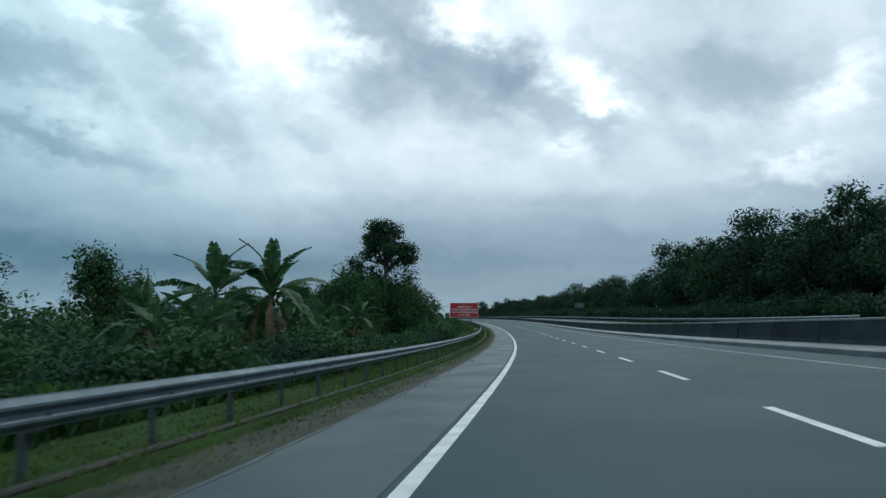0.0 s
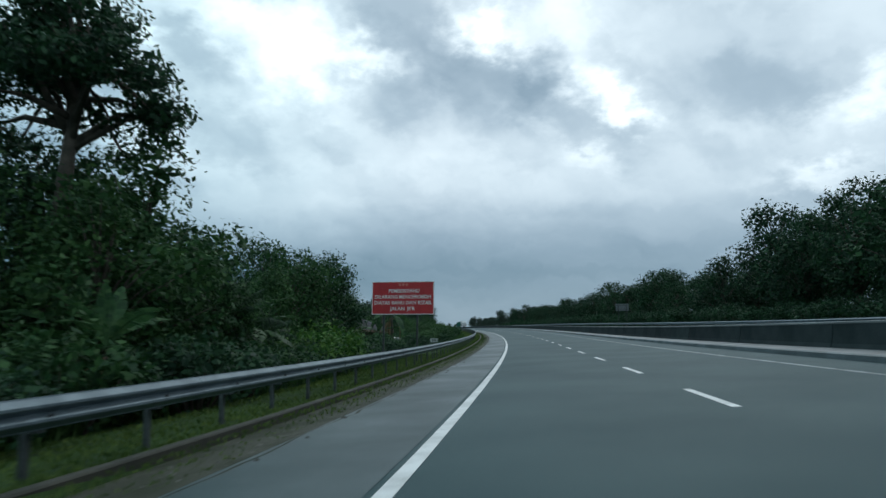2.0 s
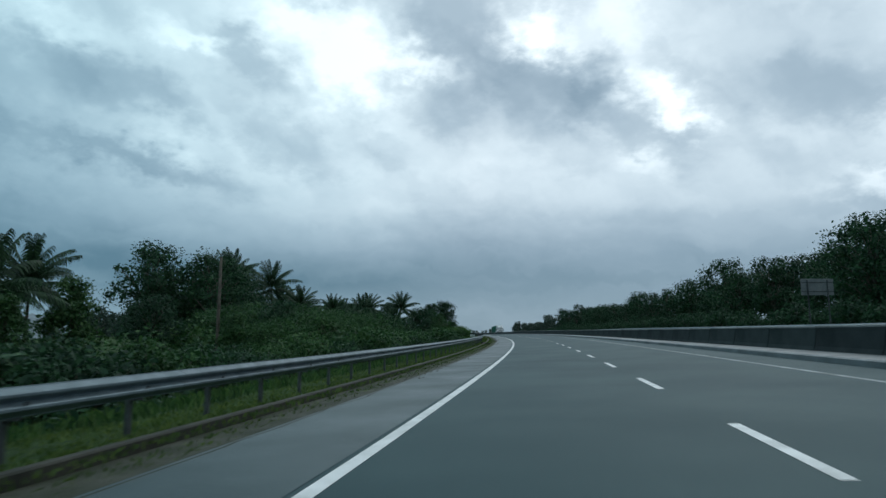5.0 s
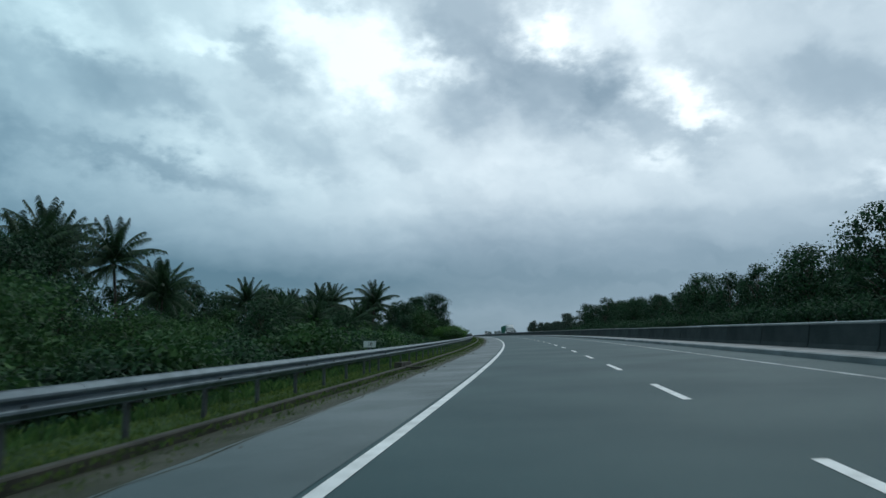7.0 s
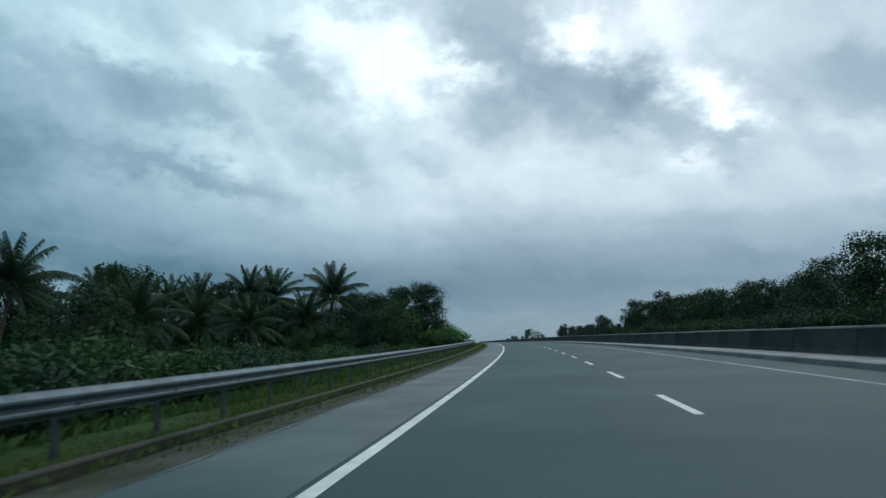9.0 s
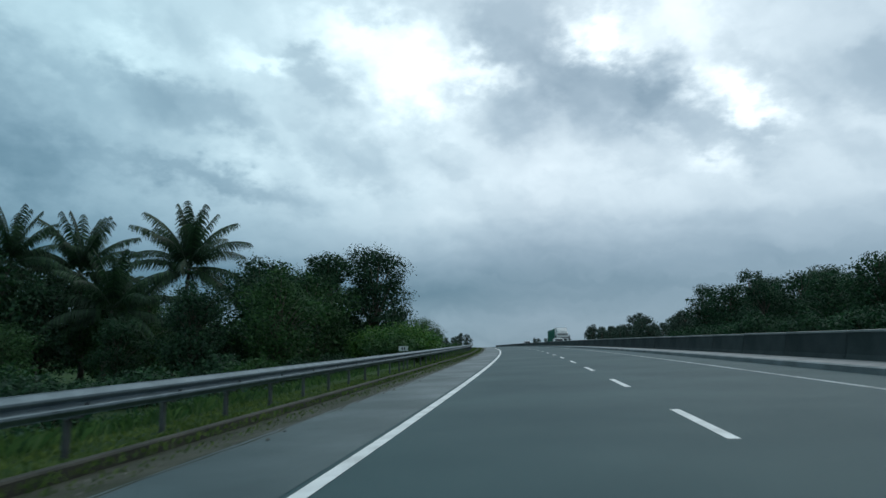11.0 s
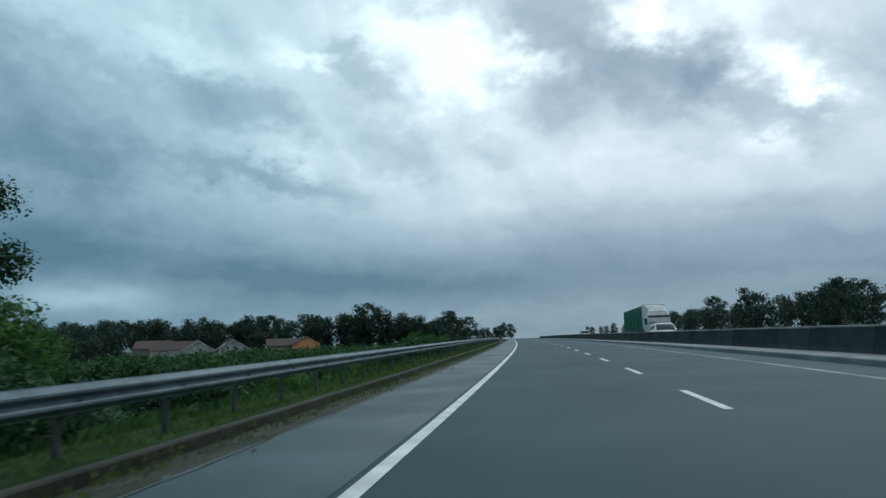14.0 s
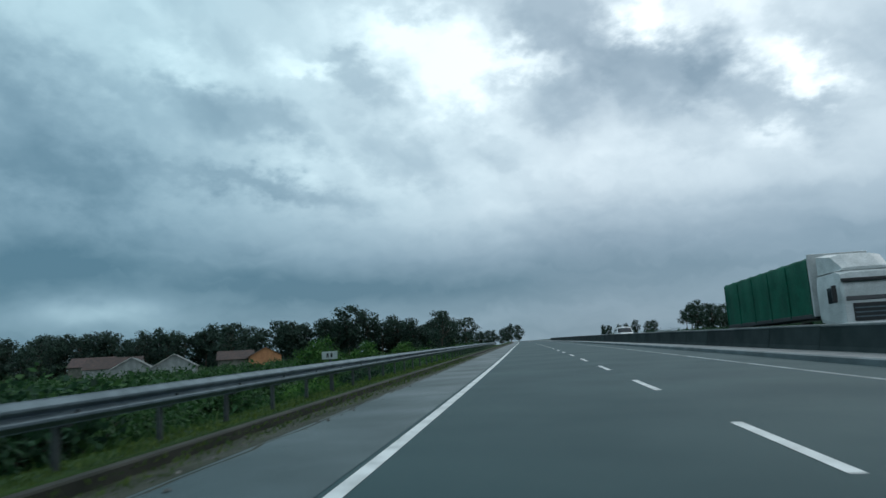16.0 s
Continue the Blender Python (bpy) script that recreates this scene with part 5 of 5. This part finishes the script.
def build_bungalow(s, off, z, turn, roof, wall, label, L=11.0, D=8.5, H=2.9, rise=2.0, gable=True):
    root = new("house")
    tagged(root, label, "house", "houses below the road")
    bm = bmesh.new()
    box(bm, 0, L, 0, 0.2, -0.5, H)
    box(bm, 0, L, D - 0.2, D, -0.5, H)
    part("wall", bm, M[wall], root)
    for x0, x1 in ((0.001, 0.2), (L - 0.2, L - 0.001)):
        bm = bmesh.new()
        vs = [bm.verts.new((x, y, zz)) for x in (x0, x1) for y, zz in ((0.21, -0.5), (D - 0.21, -0.5), (D - 0.21, H), (D / 2, H + rise - 0.12), (0.21, H))]
        bm.faces.new(vs[:5])
        bm.faces.new(list(reversed(vs[5:])))
        for i in range(5):
            j = (i + 1) % 5
            bm.faces.new((vs[i], vs[i + 5], vs[j + 5], vs[j]))
        part("gable_wall", bm, M[wall], root)
    e = 0.5
    for a, b in ((-e, D / 2), (D + e, D / 2)):
        zl = H - e * rise / (D / 2)
        bm = bmesh.new()
        corrugated(bm, (-e, a, zl), (L + e, a, zl), (L + e, b, H + rise), (-e, b, H + rise))
        part("roof_slope", bm, M[roof], root)
    if gable:
        for x in (-e - 0.02, L + e + 0.02):
            for a in (-e, D + e):
                verts, faces = [], []
                tube(verts, faces, [Vector((x, a, H - 0.22)), Vector((x, D / 2, H + rise + 0.02))], [0.11, 0.11], 4)
                child("barge_board", mesh_from("barge_board", verts, faces, M["wall_white"]), root, "white barge board")
    for x in (2.0, L / 2 + 0.3, L - 2.0):
        window_part(root, x, 0.9, 1.2, 1.1, 0.0, frame_mat="wall_white")
    root.matrix_world = stand(s, off, z, turn)


build_bungalow(543, -107, -4.0, 116, "grey_roof", "wall_pale", "pale bungalow with grey gabled roof and white trim", L=13, D=11, H=3.2, rise=3.2)
build_bungalow(546, -95, -4.0, 114, "grey_roof", "wall_pale", "pale bungalow with grey gabled roof and white trim", L=12, D=12, H=3.2, rise=3.4)
build_bungalow(560, -83, -3.0, 200, "brown_roof", "wall_grey", "house with low brown tiled roof", L=10, D=8, H=3.2, rise=2.4, gable=False)
build_bungalow(549, -70, -2.6, 115, "brown_roof", "wall_orange", "orange plastered house with brown gabled roof", L=10, D=9, H=3.4, rise=2.4, gable=False)
build_bungalow(577, -128, -4.0, 196, "brown_roof", "wall_pale", "house with low brown tiled roof", L=17, D=11, H=3.4, rise=3.4, gable=False)
build_bungalow(590, -146, -3.0, 196, "brown_roof", "wall_grey", "house with low brown tiled roof", L=14, D=10, H=3.4, rise=3.0, gable=False)


# ---------------------------------------------------------------- vehicles; +y is the way they face
def wheel(parent, x, y, r, w, name="wheel"):
    o = new(name)
    o.parent = parent
    bm = bmesh.new()
    cylinder(bm, r, -w / 2, w / 2, (0, 0), 24, axis="X")
    es = [e for e in bm.edges if abs(e.verts[0].co.x - e.verts[1].co.x) < 1e-5]
    bmesh.ops.bevel(bm, geom=es, offset=r * 0.12, segments=2, affect="EDGES")
    part("tyre", bm, M["rubber"], o, "", True)
    bm = bmesh.new()
    cylinder(bm, r * 0.62, -w / 2 - 0.004, w / 2 + 0.004, (0, 0), 18, axis="X")
    part("rim", bm, M["steel"], o, "steel rim")
    o.location = (x, y, r)


def loft(stations, parent, name, mat, label="", smooth=True):
    """Closed body through cross-sections (y, [(x, z), ...]) mirrored about x = 0."""
    verts, faces = [], []
    k = len(stations[0][1]) * 2
    for y, half in stations:
        ring = [(x, y, z) for x, z in half] + [(-x, y, z) for x, z in reversed(half)]
        verts += ring
    for i in range(len(stations) - 1):
        for j in range(k):
            a, b = i * k + j, i * k + (j + 1) % k
            faces.append((a, b, b + k, a + k))
    faces += [tuple(range(k - 1, -1, -1)), tuple(range((len(stations) - 1) * k, len(stations) * k))]
    return child(name, mesh_from(name, verts, faces, mat, smooth), parent, label)


def build_car(s, off, turn, label, roof=1.62, length=4.4, van=False):
    root = new("car")
    tagged(root, label, "car")
    h, w = length / 2, 0.87
    sh = 0.98

    def sec(width, low, mid, top):
        return [(width - 0.10, low), (width, low + 0.15), (width, mid), (width - 0.05, top), (width * 0.5, top + 0.03)]
    st = [(-h, sec(w - 0.14, 0.42, 0.62, 0.86)), (-h + 0.12, sec(w - 0.04, 0.28, 0.70, sh)), (-h + 0.9, sec(w, 0.24, 0.75, sh + 0.02)), (0.2, sec(w, 0.22, 0.75, sh)),
          (h - 1.35, sec(w, 0.24, 0.74, sh - 0.03)), (h - 0.5, sec(w - 0.03, 0.26, 0.68, 0.86)), (h - 0.1, sec(w - 0.10, 0.30, 0.60, 0.74)), (h, sec(w - 0.2, 0.40, 0.54, 0.62))]
    loft(st, root, "body", M["white_car"])
    back = -h + 0.10
    fr = h - 1.05 if not van else h - 0.7

    def gs(width, z, zt):
        return [(width, z), (width - 0.06 * (zt - z) / 0.5, zt), (width * 0.5, zt + 0.015)]
    loft([(back, gs(w - 0.10, sh - 0.02, sh + 0.05)), (back + 0.35, gs(w - 0.09, sh - 0.02, roof - 0.10)), (0.3, gs(w - 0.08, sh - 0.02, roof - 0.05)),
          (fr - 0.75, gs(w - 0.09, sh - 0.04, roof - 0.12)), (fr, gs(w - 0.12, sh - 0.06, sh))], root, "window_band", M["dark_glass"], "dark tinted windows")
    loft([(back + 0.28, [(w - 0.22, roof - 0.12), (w - 0.17, roof - 0.06), (w * 0.5, roof - 0.03)]), (back + 0.5, [(w - 0.18, roof - 0.10), (w - 0.18, roof - 0.02), (w * 0.5, roof)]),
          (0.3, [(w - 0.18, roof - 0.08), (w - 0.18, roof - 0.01), (w * 0.5, roof + 0.02)]), (fr - 0.70, [(w - 0.22, roof - 0.14), (w - 0.20, roof - 0.08), (w * 0.5, roof - 0.05)])],
         root, "roof", M["white_car"])
    for side in (-1, 1):
        for y0, z0, y1, z1 in ((fr - 0.02, sh - 0.02, fr - 0.72, roof - 0.09), (0.25, sh - 0.02, 0.20, roof - 0.05), (back + 0.95, sh, back + 0.85, roof - 0.06), (back + 0.05, sh, back + 0.36, roof - 0.09)):
            verts, faces = [], []
            tube(verts, faces, [Vector((side * (w - 0.075), y0, z0)), Vector((side * (w - 0.15), y1, z1))], [0.045, 0.04], 6)
            child("pillar", mesh_from("pillar", verts, faces, M["white_car"]), root)
        for y in (-h + 0.85, h - 0.85):
            wheel(root, side * (w - 0.11), y, 0.32, 0.20)
        bm = bmesh.new()
        box(bm, side * 0.42 - 0.2, side * 0.42 + 0.2, h - 0.30, h - 0.02, 0.60, 0.76, 0.04)
        part("headlight", bm, M["lamp_glass"], root, "clear headlight")
        bm = bmesh.new()
        box(bm, side * (w + 0.02) - 0.08, side * (w + 0.02) + 0.08, fr - 0.55, fr - 0.42, sh, sh + 0.15, 0.03)
        part("mirror", bm, M["white_car"], root)
    bm = bmesh.new()
    box(bm, -0.5, 0.5, h - 0.06, h + 0.01, 0.40, 0.54, 0.02)
    part("grille", bm, M["black"], root, "black grille")
    root.matrix_world = stand(s, off, 0.0 if off > 0 else ground_z(s, off) + 0.02, turn, 0, 1, off > 0)
    return root


build_car(366.5, 12.3, 180, "white car driving ahead of the lorry, wet", 1.55)
build_car(431.0, 12.3, 180, "white car with lamps behind the lorry", 1.55)
build_car(118.0, -12.9, 172, "white van parked beside the old house", 1.72, 4.6, True)


def build_lorry():
    root = new("lorry")
    tagged(root, "white articulated lorry with green tarpaulin trailer", "lorry")
    w = 1.25
    # cab, front at y = 0
    def cs(low, top, ww, roofz):
        return [(ww - 0.05, low), (ww, low + 0.2), (ww, top), (ww - 0.06, roofz - 0.08), (ww * 0.6, roofz)]
    loft([(-2.3, cs(0.9, 2.3, 1.2, 2.95)), (-0.5, cs(0.55, 2.3, 1.23, 2.98)), (-0.12, cs(0.42, 2.2, 1.2, 2.85)), (0.0, cs(0.45, 1.7, 1.14, 2.2))], root, "cab", M["truck_white"], "", False)
    bm = bmesh.new()
    box(bm, -1.08, 1.08, -0.06, 0.02, 1.68, 2.42, 0.03)
    bmesh.ops.transform(bm, matrix=Matrix.Translation((0, 0.0, 1.7)) @ Matrix.Rotation(radians(7), 4, "X") @ Matrix.Translation((0, 0, -1.7)), verts=bm.verts)
    part("windscreen", bm, M["dark_glass"], root, "dark windscreen")
    bm = bmesh.new()
    box(bm, -1.15, 1.15, -0.12, 0.10, 2.45, 2.60, 0.03)
    part("sun_visor", bm, M["black"], root, "dark sun visor")
    bm = bmesh.new()
    box(bm, -0.85, 0.85, -0.02, 0.035, 0.85, 1.58, 0.03)
    part("grille", bm, M["black"], root, "black grille")
    for z in (1.0, 1.18, 1.36):
        bm = bmesh.new()
        box(bm, -0.8, 0.8, 0.036, 0.05, z, z + 0.05)
        part("grille_bar", bm, M["steel"], root, "bright grille bar")
    bm = bmesh.new()
    box(bm, -1.22, 1.22, -0.35, 0.10, 0.35, 0.82, 0.06)
    part("bumper", bm, M["truck_white"], root)
    loft([(-2.25, [(1.1, 2.96), (1.1, 3.75), (0.6, 3.85)]), (-1.1, [(1.02, 2.96), (1.0, 3.60), (0.6, 3.70)]), (-0.35, [(0.95, 2.96), (0.9, 3.04), (0.6, 3.08)])], root, "air_deflector", M["truck_white"], "white roof air deflector", False)
    for side in (-1, 1):
        bm = bmesh.new()
        box(bm, side * 0.95 - 0.17, side * 0.95 + 0.17, 0.06, 0.125, 0.50, 0.70, 0.03)
        part("headlight", bm, M["lamp_glass"], root, "clear headlight")
        bm = bmesh.new()
        box(bm, side * 1.42 - 0.09, side * 1.42 + 0.09, -0.25, -0.12, 1.65, 2.35, 0.04)
        part("mirror", bm, M["black"], root, "black door mirror")
        bm = bmesh.new()
        box(bm, side * 1.235 - 0.012, side * 1.235 + 0.012, -1.25, -0.45, 1.65, 2.30, 0.01)
        part("side_window", bm, M["dark_glass"], root, "dark side window")
        wheel(root, side * 1.0, -1.35, 0.5, 0.30)
        wheel(root, side * 0.95, -4.6, 0.5, 0.5)
        for y in (-12.0, -13.3, -14.6):
            wheel(root, side * 0.98, y, 0.5, 0.42)
    bm = bmesh.new()
    box(bm, -0.45, 0.45, -15.6, -1.0, 0.62, 0.88, 0.02)
    part("chassis", bm, M["black"], root, "dark chassis")
    bm = bmesh.new()
    box(bm, -w, w, -15.8, -2.75, 1.12, 1.32, 0.02)
    part("trailer_deck", bm, M["black"], root)
    # tarpaulin, slightly slack between its bows
    verts, faces = [], []
    n = 40
    for i in range(n + 1):
        y = -15.8 + 12.95 * i / n
        sag = 0.035 * abs(math.sin(math.pi * i / 5))
        for x, z in ((w, 1.32), (w + 0.012 - sag, 1.9), (w + 0.012 - sag, 2.9), (w, 3.72 - 0.3 * sag), (w * 0.92, 3.86 - sag), (0, 3.96 - sag)):
            verts.append((x, y, z))
        for x, z in reversed(((w, 1.32), (w + 0.012 - sag, 1.9), (w + 0.012 - sag, 2.9), (w, 3.72 - 0.3 * sag), (w * 0.92, 3.86 - sag))):
            verts.append((-x, y, z))
    k = 11
    for i in range(n):
        for j in range(k - 1):
            a = i * k + j
            faces.append((a, a + 1, a + 1 + k, a + k))
    faces += [tuple(range(k)), tuple(range(n * k + k - 1, n * k - 1, -1))]
    child("tarpaulin", mesh_from("tarpaulin", verts, faces, M["tarp"], True), root, "green tarpaulin cover")
    bm = bmesh.new()
    box(bm, -w - 0.02, w + 0.02, -2.82, -2.70, 1.2, 3.98, 0.03)
    part("headboard", bm, M["truck_white"], root, "grey-white trailer headboard")
    for i in range(6):
        for side in (-1, 1):
            bm = bmesh.new()
            y = -15.7 + i * 2.55
            box(bm, side * (w + 0.016) - 0.012, side * (w + 0.016) + 0.012, y, y + 0.07, 1.2, 3.7)
            part("strap", bm, M["tarp"], root, "green strap")
    root.matrix_world = stand(382.8, 15.35, 0, 180, 0, 1, True)


build_lorry()


# ---------------------------------------------------------------- far hills
def build_hills():
    verts, faces = [], []
    n = 60
    for i in range(n + 1):
        a = radians(44 + 51 * i / n)
        r = 3300
        h = 120 + 60 * noise.noise(Vector((i * 0.21, 1.5, 0))) + 25 * noise.noise(Vector((i * 0.7, 4.5, 0)))
        for rr, z in ((r - 300, -30), (r, h * 0.8), (r + 120, h), (r + 500, -30)):
            verts.append((-math.sin(a) * rr, math.cos(a) * rr, z))
    for i in range(n):
        for j in range(3):
            q = i * 4 + j
            faces.append((q, q + 1, q + 5, q + 4))
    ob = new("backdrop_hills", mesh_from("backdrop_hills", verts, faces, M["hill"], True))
    tagged(ob, "low hills far beyond the trees, mist painted into their colour", "hills", kind="structure")


build_hills()


# ---------------------------------------------------------------- grass, weeds and stones
def blades(name, count, s0, s1, o0, o1, h0, h1, mat, label, seed, width=0.018, bias=1.0):
    rng = np.random.default_rng(seed)
    s = rng.uniform(s0, s1, count)
    o = o0 + (o1 - o0) * rng.uniform(0, 1, count) ** bias
    turn = np.interp(s, RS, R_TURN)
    gz = np.array([ground_z(a, b) for a, b in zip(s, o)])
    base = np.stack([np.interp(s, RS, R_X) + o * np.cos(turn), np.interp(s, RS, R_Y) + o * np.sin(turn), np.interp(s, RS, R_Z) + gz - 0.03], 1)
    patch = np.array([0.55 + 0.9 * (noise.noise(Vector((a * 0.35, b * 0.9, seed))) * 0.5 + 0.5) for a, b in zip(s, o)])
    h = rng.uniform(h0, h1, count) * patch
    a = rng.uniform(0, 2 * np.pi, count)
    d = np.stack([np.cos(a), np.sin(a), np.zeros(count)], 1)
    side = np.stack([-np.sin(a), np.cos(a), np.zeros(count)], 1) * (width * rng.uniform(0.6, 1.6, count))[:, None]
    lean = rng.uniform(0.1, 0.75, count)[:, None]
    up = np.array([0, 0, 1.0])
    m = base + up * (h * 0.6)[:, None] + d * (h[:, None] * lean * 0.3)
    t = base + up * h[:, None] * (1 - 0.3 * lean) + d * (h[:, None] * lean)
    v = np.empty((count, 4, 3))
    v[:, 0], v[:, 1], v[:, 2], v[:, 3] = base - side, base + side, m + side * 0.7, t
    ob = new(name, quads_mesh(name, v.reshape(-1, 3), mat))
    return tagged(ob, label, "grass", kind="stuff")


blades("verge_grass", 62000, -6, 120, -2.96, -7.2, 0.05, 0.13, M["grass"], "short wet green grass along the verge", 1, 0.012)
blades("verge_grass", 76000, 120, 400, -2.96, -5.6, 0.05, 0.13, M["grass"], "short wet green grass along the verge", 12, 0.012)
blades("tall_grass", 24000, -6, 120, -7.0, -10.0, 0.15, 0.50, M["tall_grass"], "tall green grass and weeds behind the guardrail", 2, 0.015, 0.9)
blades("tall_grass", 50000, 120, 420, -5.5, -10.0, 0.12, 0.45, M["tall_grass"], "tall green grass and weeds behind the guardrail", 13, 0.015, 0.9)
blades("gravel_weeds", 42000, -6, 400, -2.76, -1.75, 0.03, 0.09, M["grass"], "sparse weeds growing in the gravel strip", 3, 0.012, 1.6)

blades("bank_grass", 40000, -6, 60, -7.4, -9.8, 0.4, 1.15, M["tall_grass"], "high bright grass on the bank beside the grove", 8, 0.02)


def ground_cover(name, count, s0, s1, o0, o1, size, mat, label, seed, height):
    rng = np.random.default_rng(seed)
    s, o = rng.uniform(s0, s1, count), o0 + (o1 - o0) * rng.uniform(0, 1, count)
    turn = np.interp(s, RS, R_TURN)
    lump = np.array([max(noise.noise(Vector((a * 0.12, b * 0.12, seed))) + 0.35, 0.05) for a, b in zip(s, o)])
    z = np.array([ground_z(a, b) for a, b in zip(s, o)]) + lump * height * rng.uniform(0.1, 1.0, count)
    c = np.stack([np.interp(s, RS, R_X) + o * np.cos(turn), np.interp(s, RS, R_Y) + o * np.sin(turn), np.interp(s, RS, R_Z) + z], 1)
    nrm = rng.normal(size=(count, 3)) * 0.6 + np.array([0, 0, 0.8])
    nrm /= np.linalg.norm(nrm, axis=1)[:, None]
    t = np.cross(nrm, rng.normal(size=(count, 3)))
    t /= np.linalg.norm(t, axis=1)[:, None]
    b = np.cross(nrm, t)
    ln = size * rng.uniform(0.5, 1.4, count)[:, None]
    v = np.empty((count, 4, 3))
    v[:, 0], v[:, 1], v[:, 2], v[:, 3] = c - t * ln * 0.5, c + b * ln * 0.27, c + t * ln * 0.5 - nrm * ln * 0.1, c - b * ln * 0.27
    ob = new(name, quads_mesh(name, v.reshape(-1, 3), mat))
    return tagged(ob, label, "undergrowth", kind="stuff")


ground_cover("undergrowth", 80000, -10, 330, -6.8, -24, 0.17, M["leaf_dark"], "dense green undergrowth on the land beside the road", 4, 1.1)
ground_cover("undergrowth", 75000, 320, 520, -7.0, -60, 0.33, M["leaf_mid"], "rough green scrub on the lower land", 5, 1.3)
ground_cover("undergrowth", 60000, 20, 560, 22.5, 60, 0.36, M["leaf_dark"], "green undergrowth beyond the oncoming carriageway", 6, 1.6)


def build_stones():
    rng = np.random.default_rng(9)
    verts, faces = [], []
    for i in range(2600):
        s = rng.uniform(0, 390)
        if noise.noise(Vector((s * 0.08, 0, 2))) < -0.05:
            continue
        o = -1.75 - abs(rng.normal(0, 0.45)) if rng.random() < 0.85 else -1.75 + rng.uniform(0, 0.3)
        if o < -2.7:
            continue
        r = rng.uniform(0.012, 0.045)
        z = np.interp(o, [-2.78, -2.4, -2.0, -1.72, -1.3], [-0.10, -0.075, -0.055, -0.018, 0.0])
        p = spot(s, o, z + r * 0.3)
        b = len(verts)
        for d in ((1, 0, 0), (0, 1, 0), (-1, 0, 0), (0, -1, 0), (0, 0, 0.7), (0, 0, -0.7)):
            verts.append(p + Vector(d) * r * rng.uniform(0.7, 1.3))
        faces += [(b, b + 1, b + 4), (b + 1, b + 2, b + 4), (b + 2, b + 3, b + 4), (b + 3, b, b + 4), (b + 1, b, b + 5), (b + 2, b + 1, b + 5), (b + 3, b + 2, b + 5), (b, b + 3, b + 5)]
    ob = new("loose_stones", mesh_from("loose_stones", verts, faces, M["stone"]))
    tagged(ob, "small loose wet stones scattered beside the shoulder", "stones", kind="stuff")


build_stones()
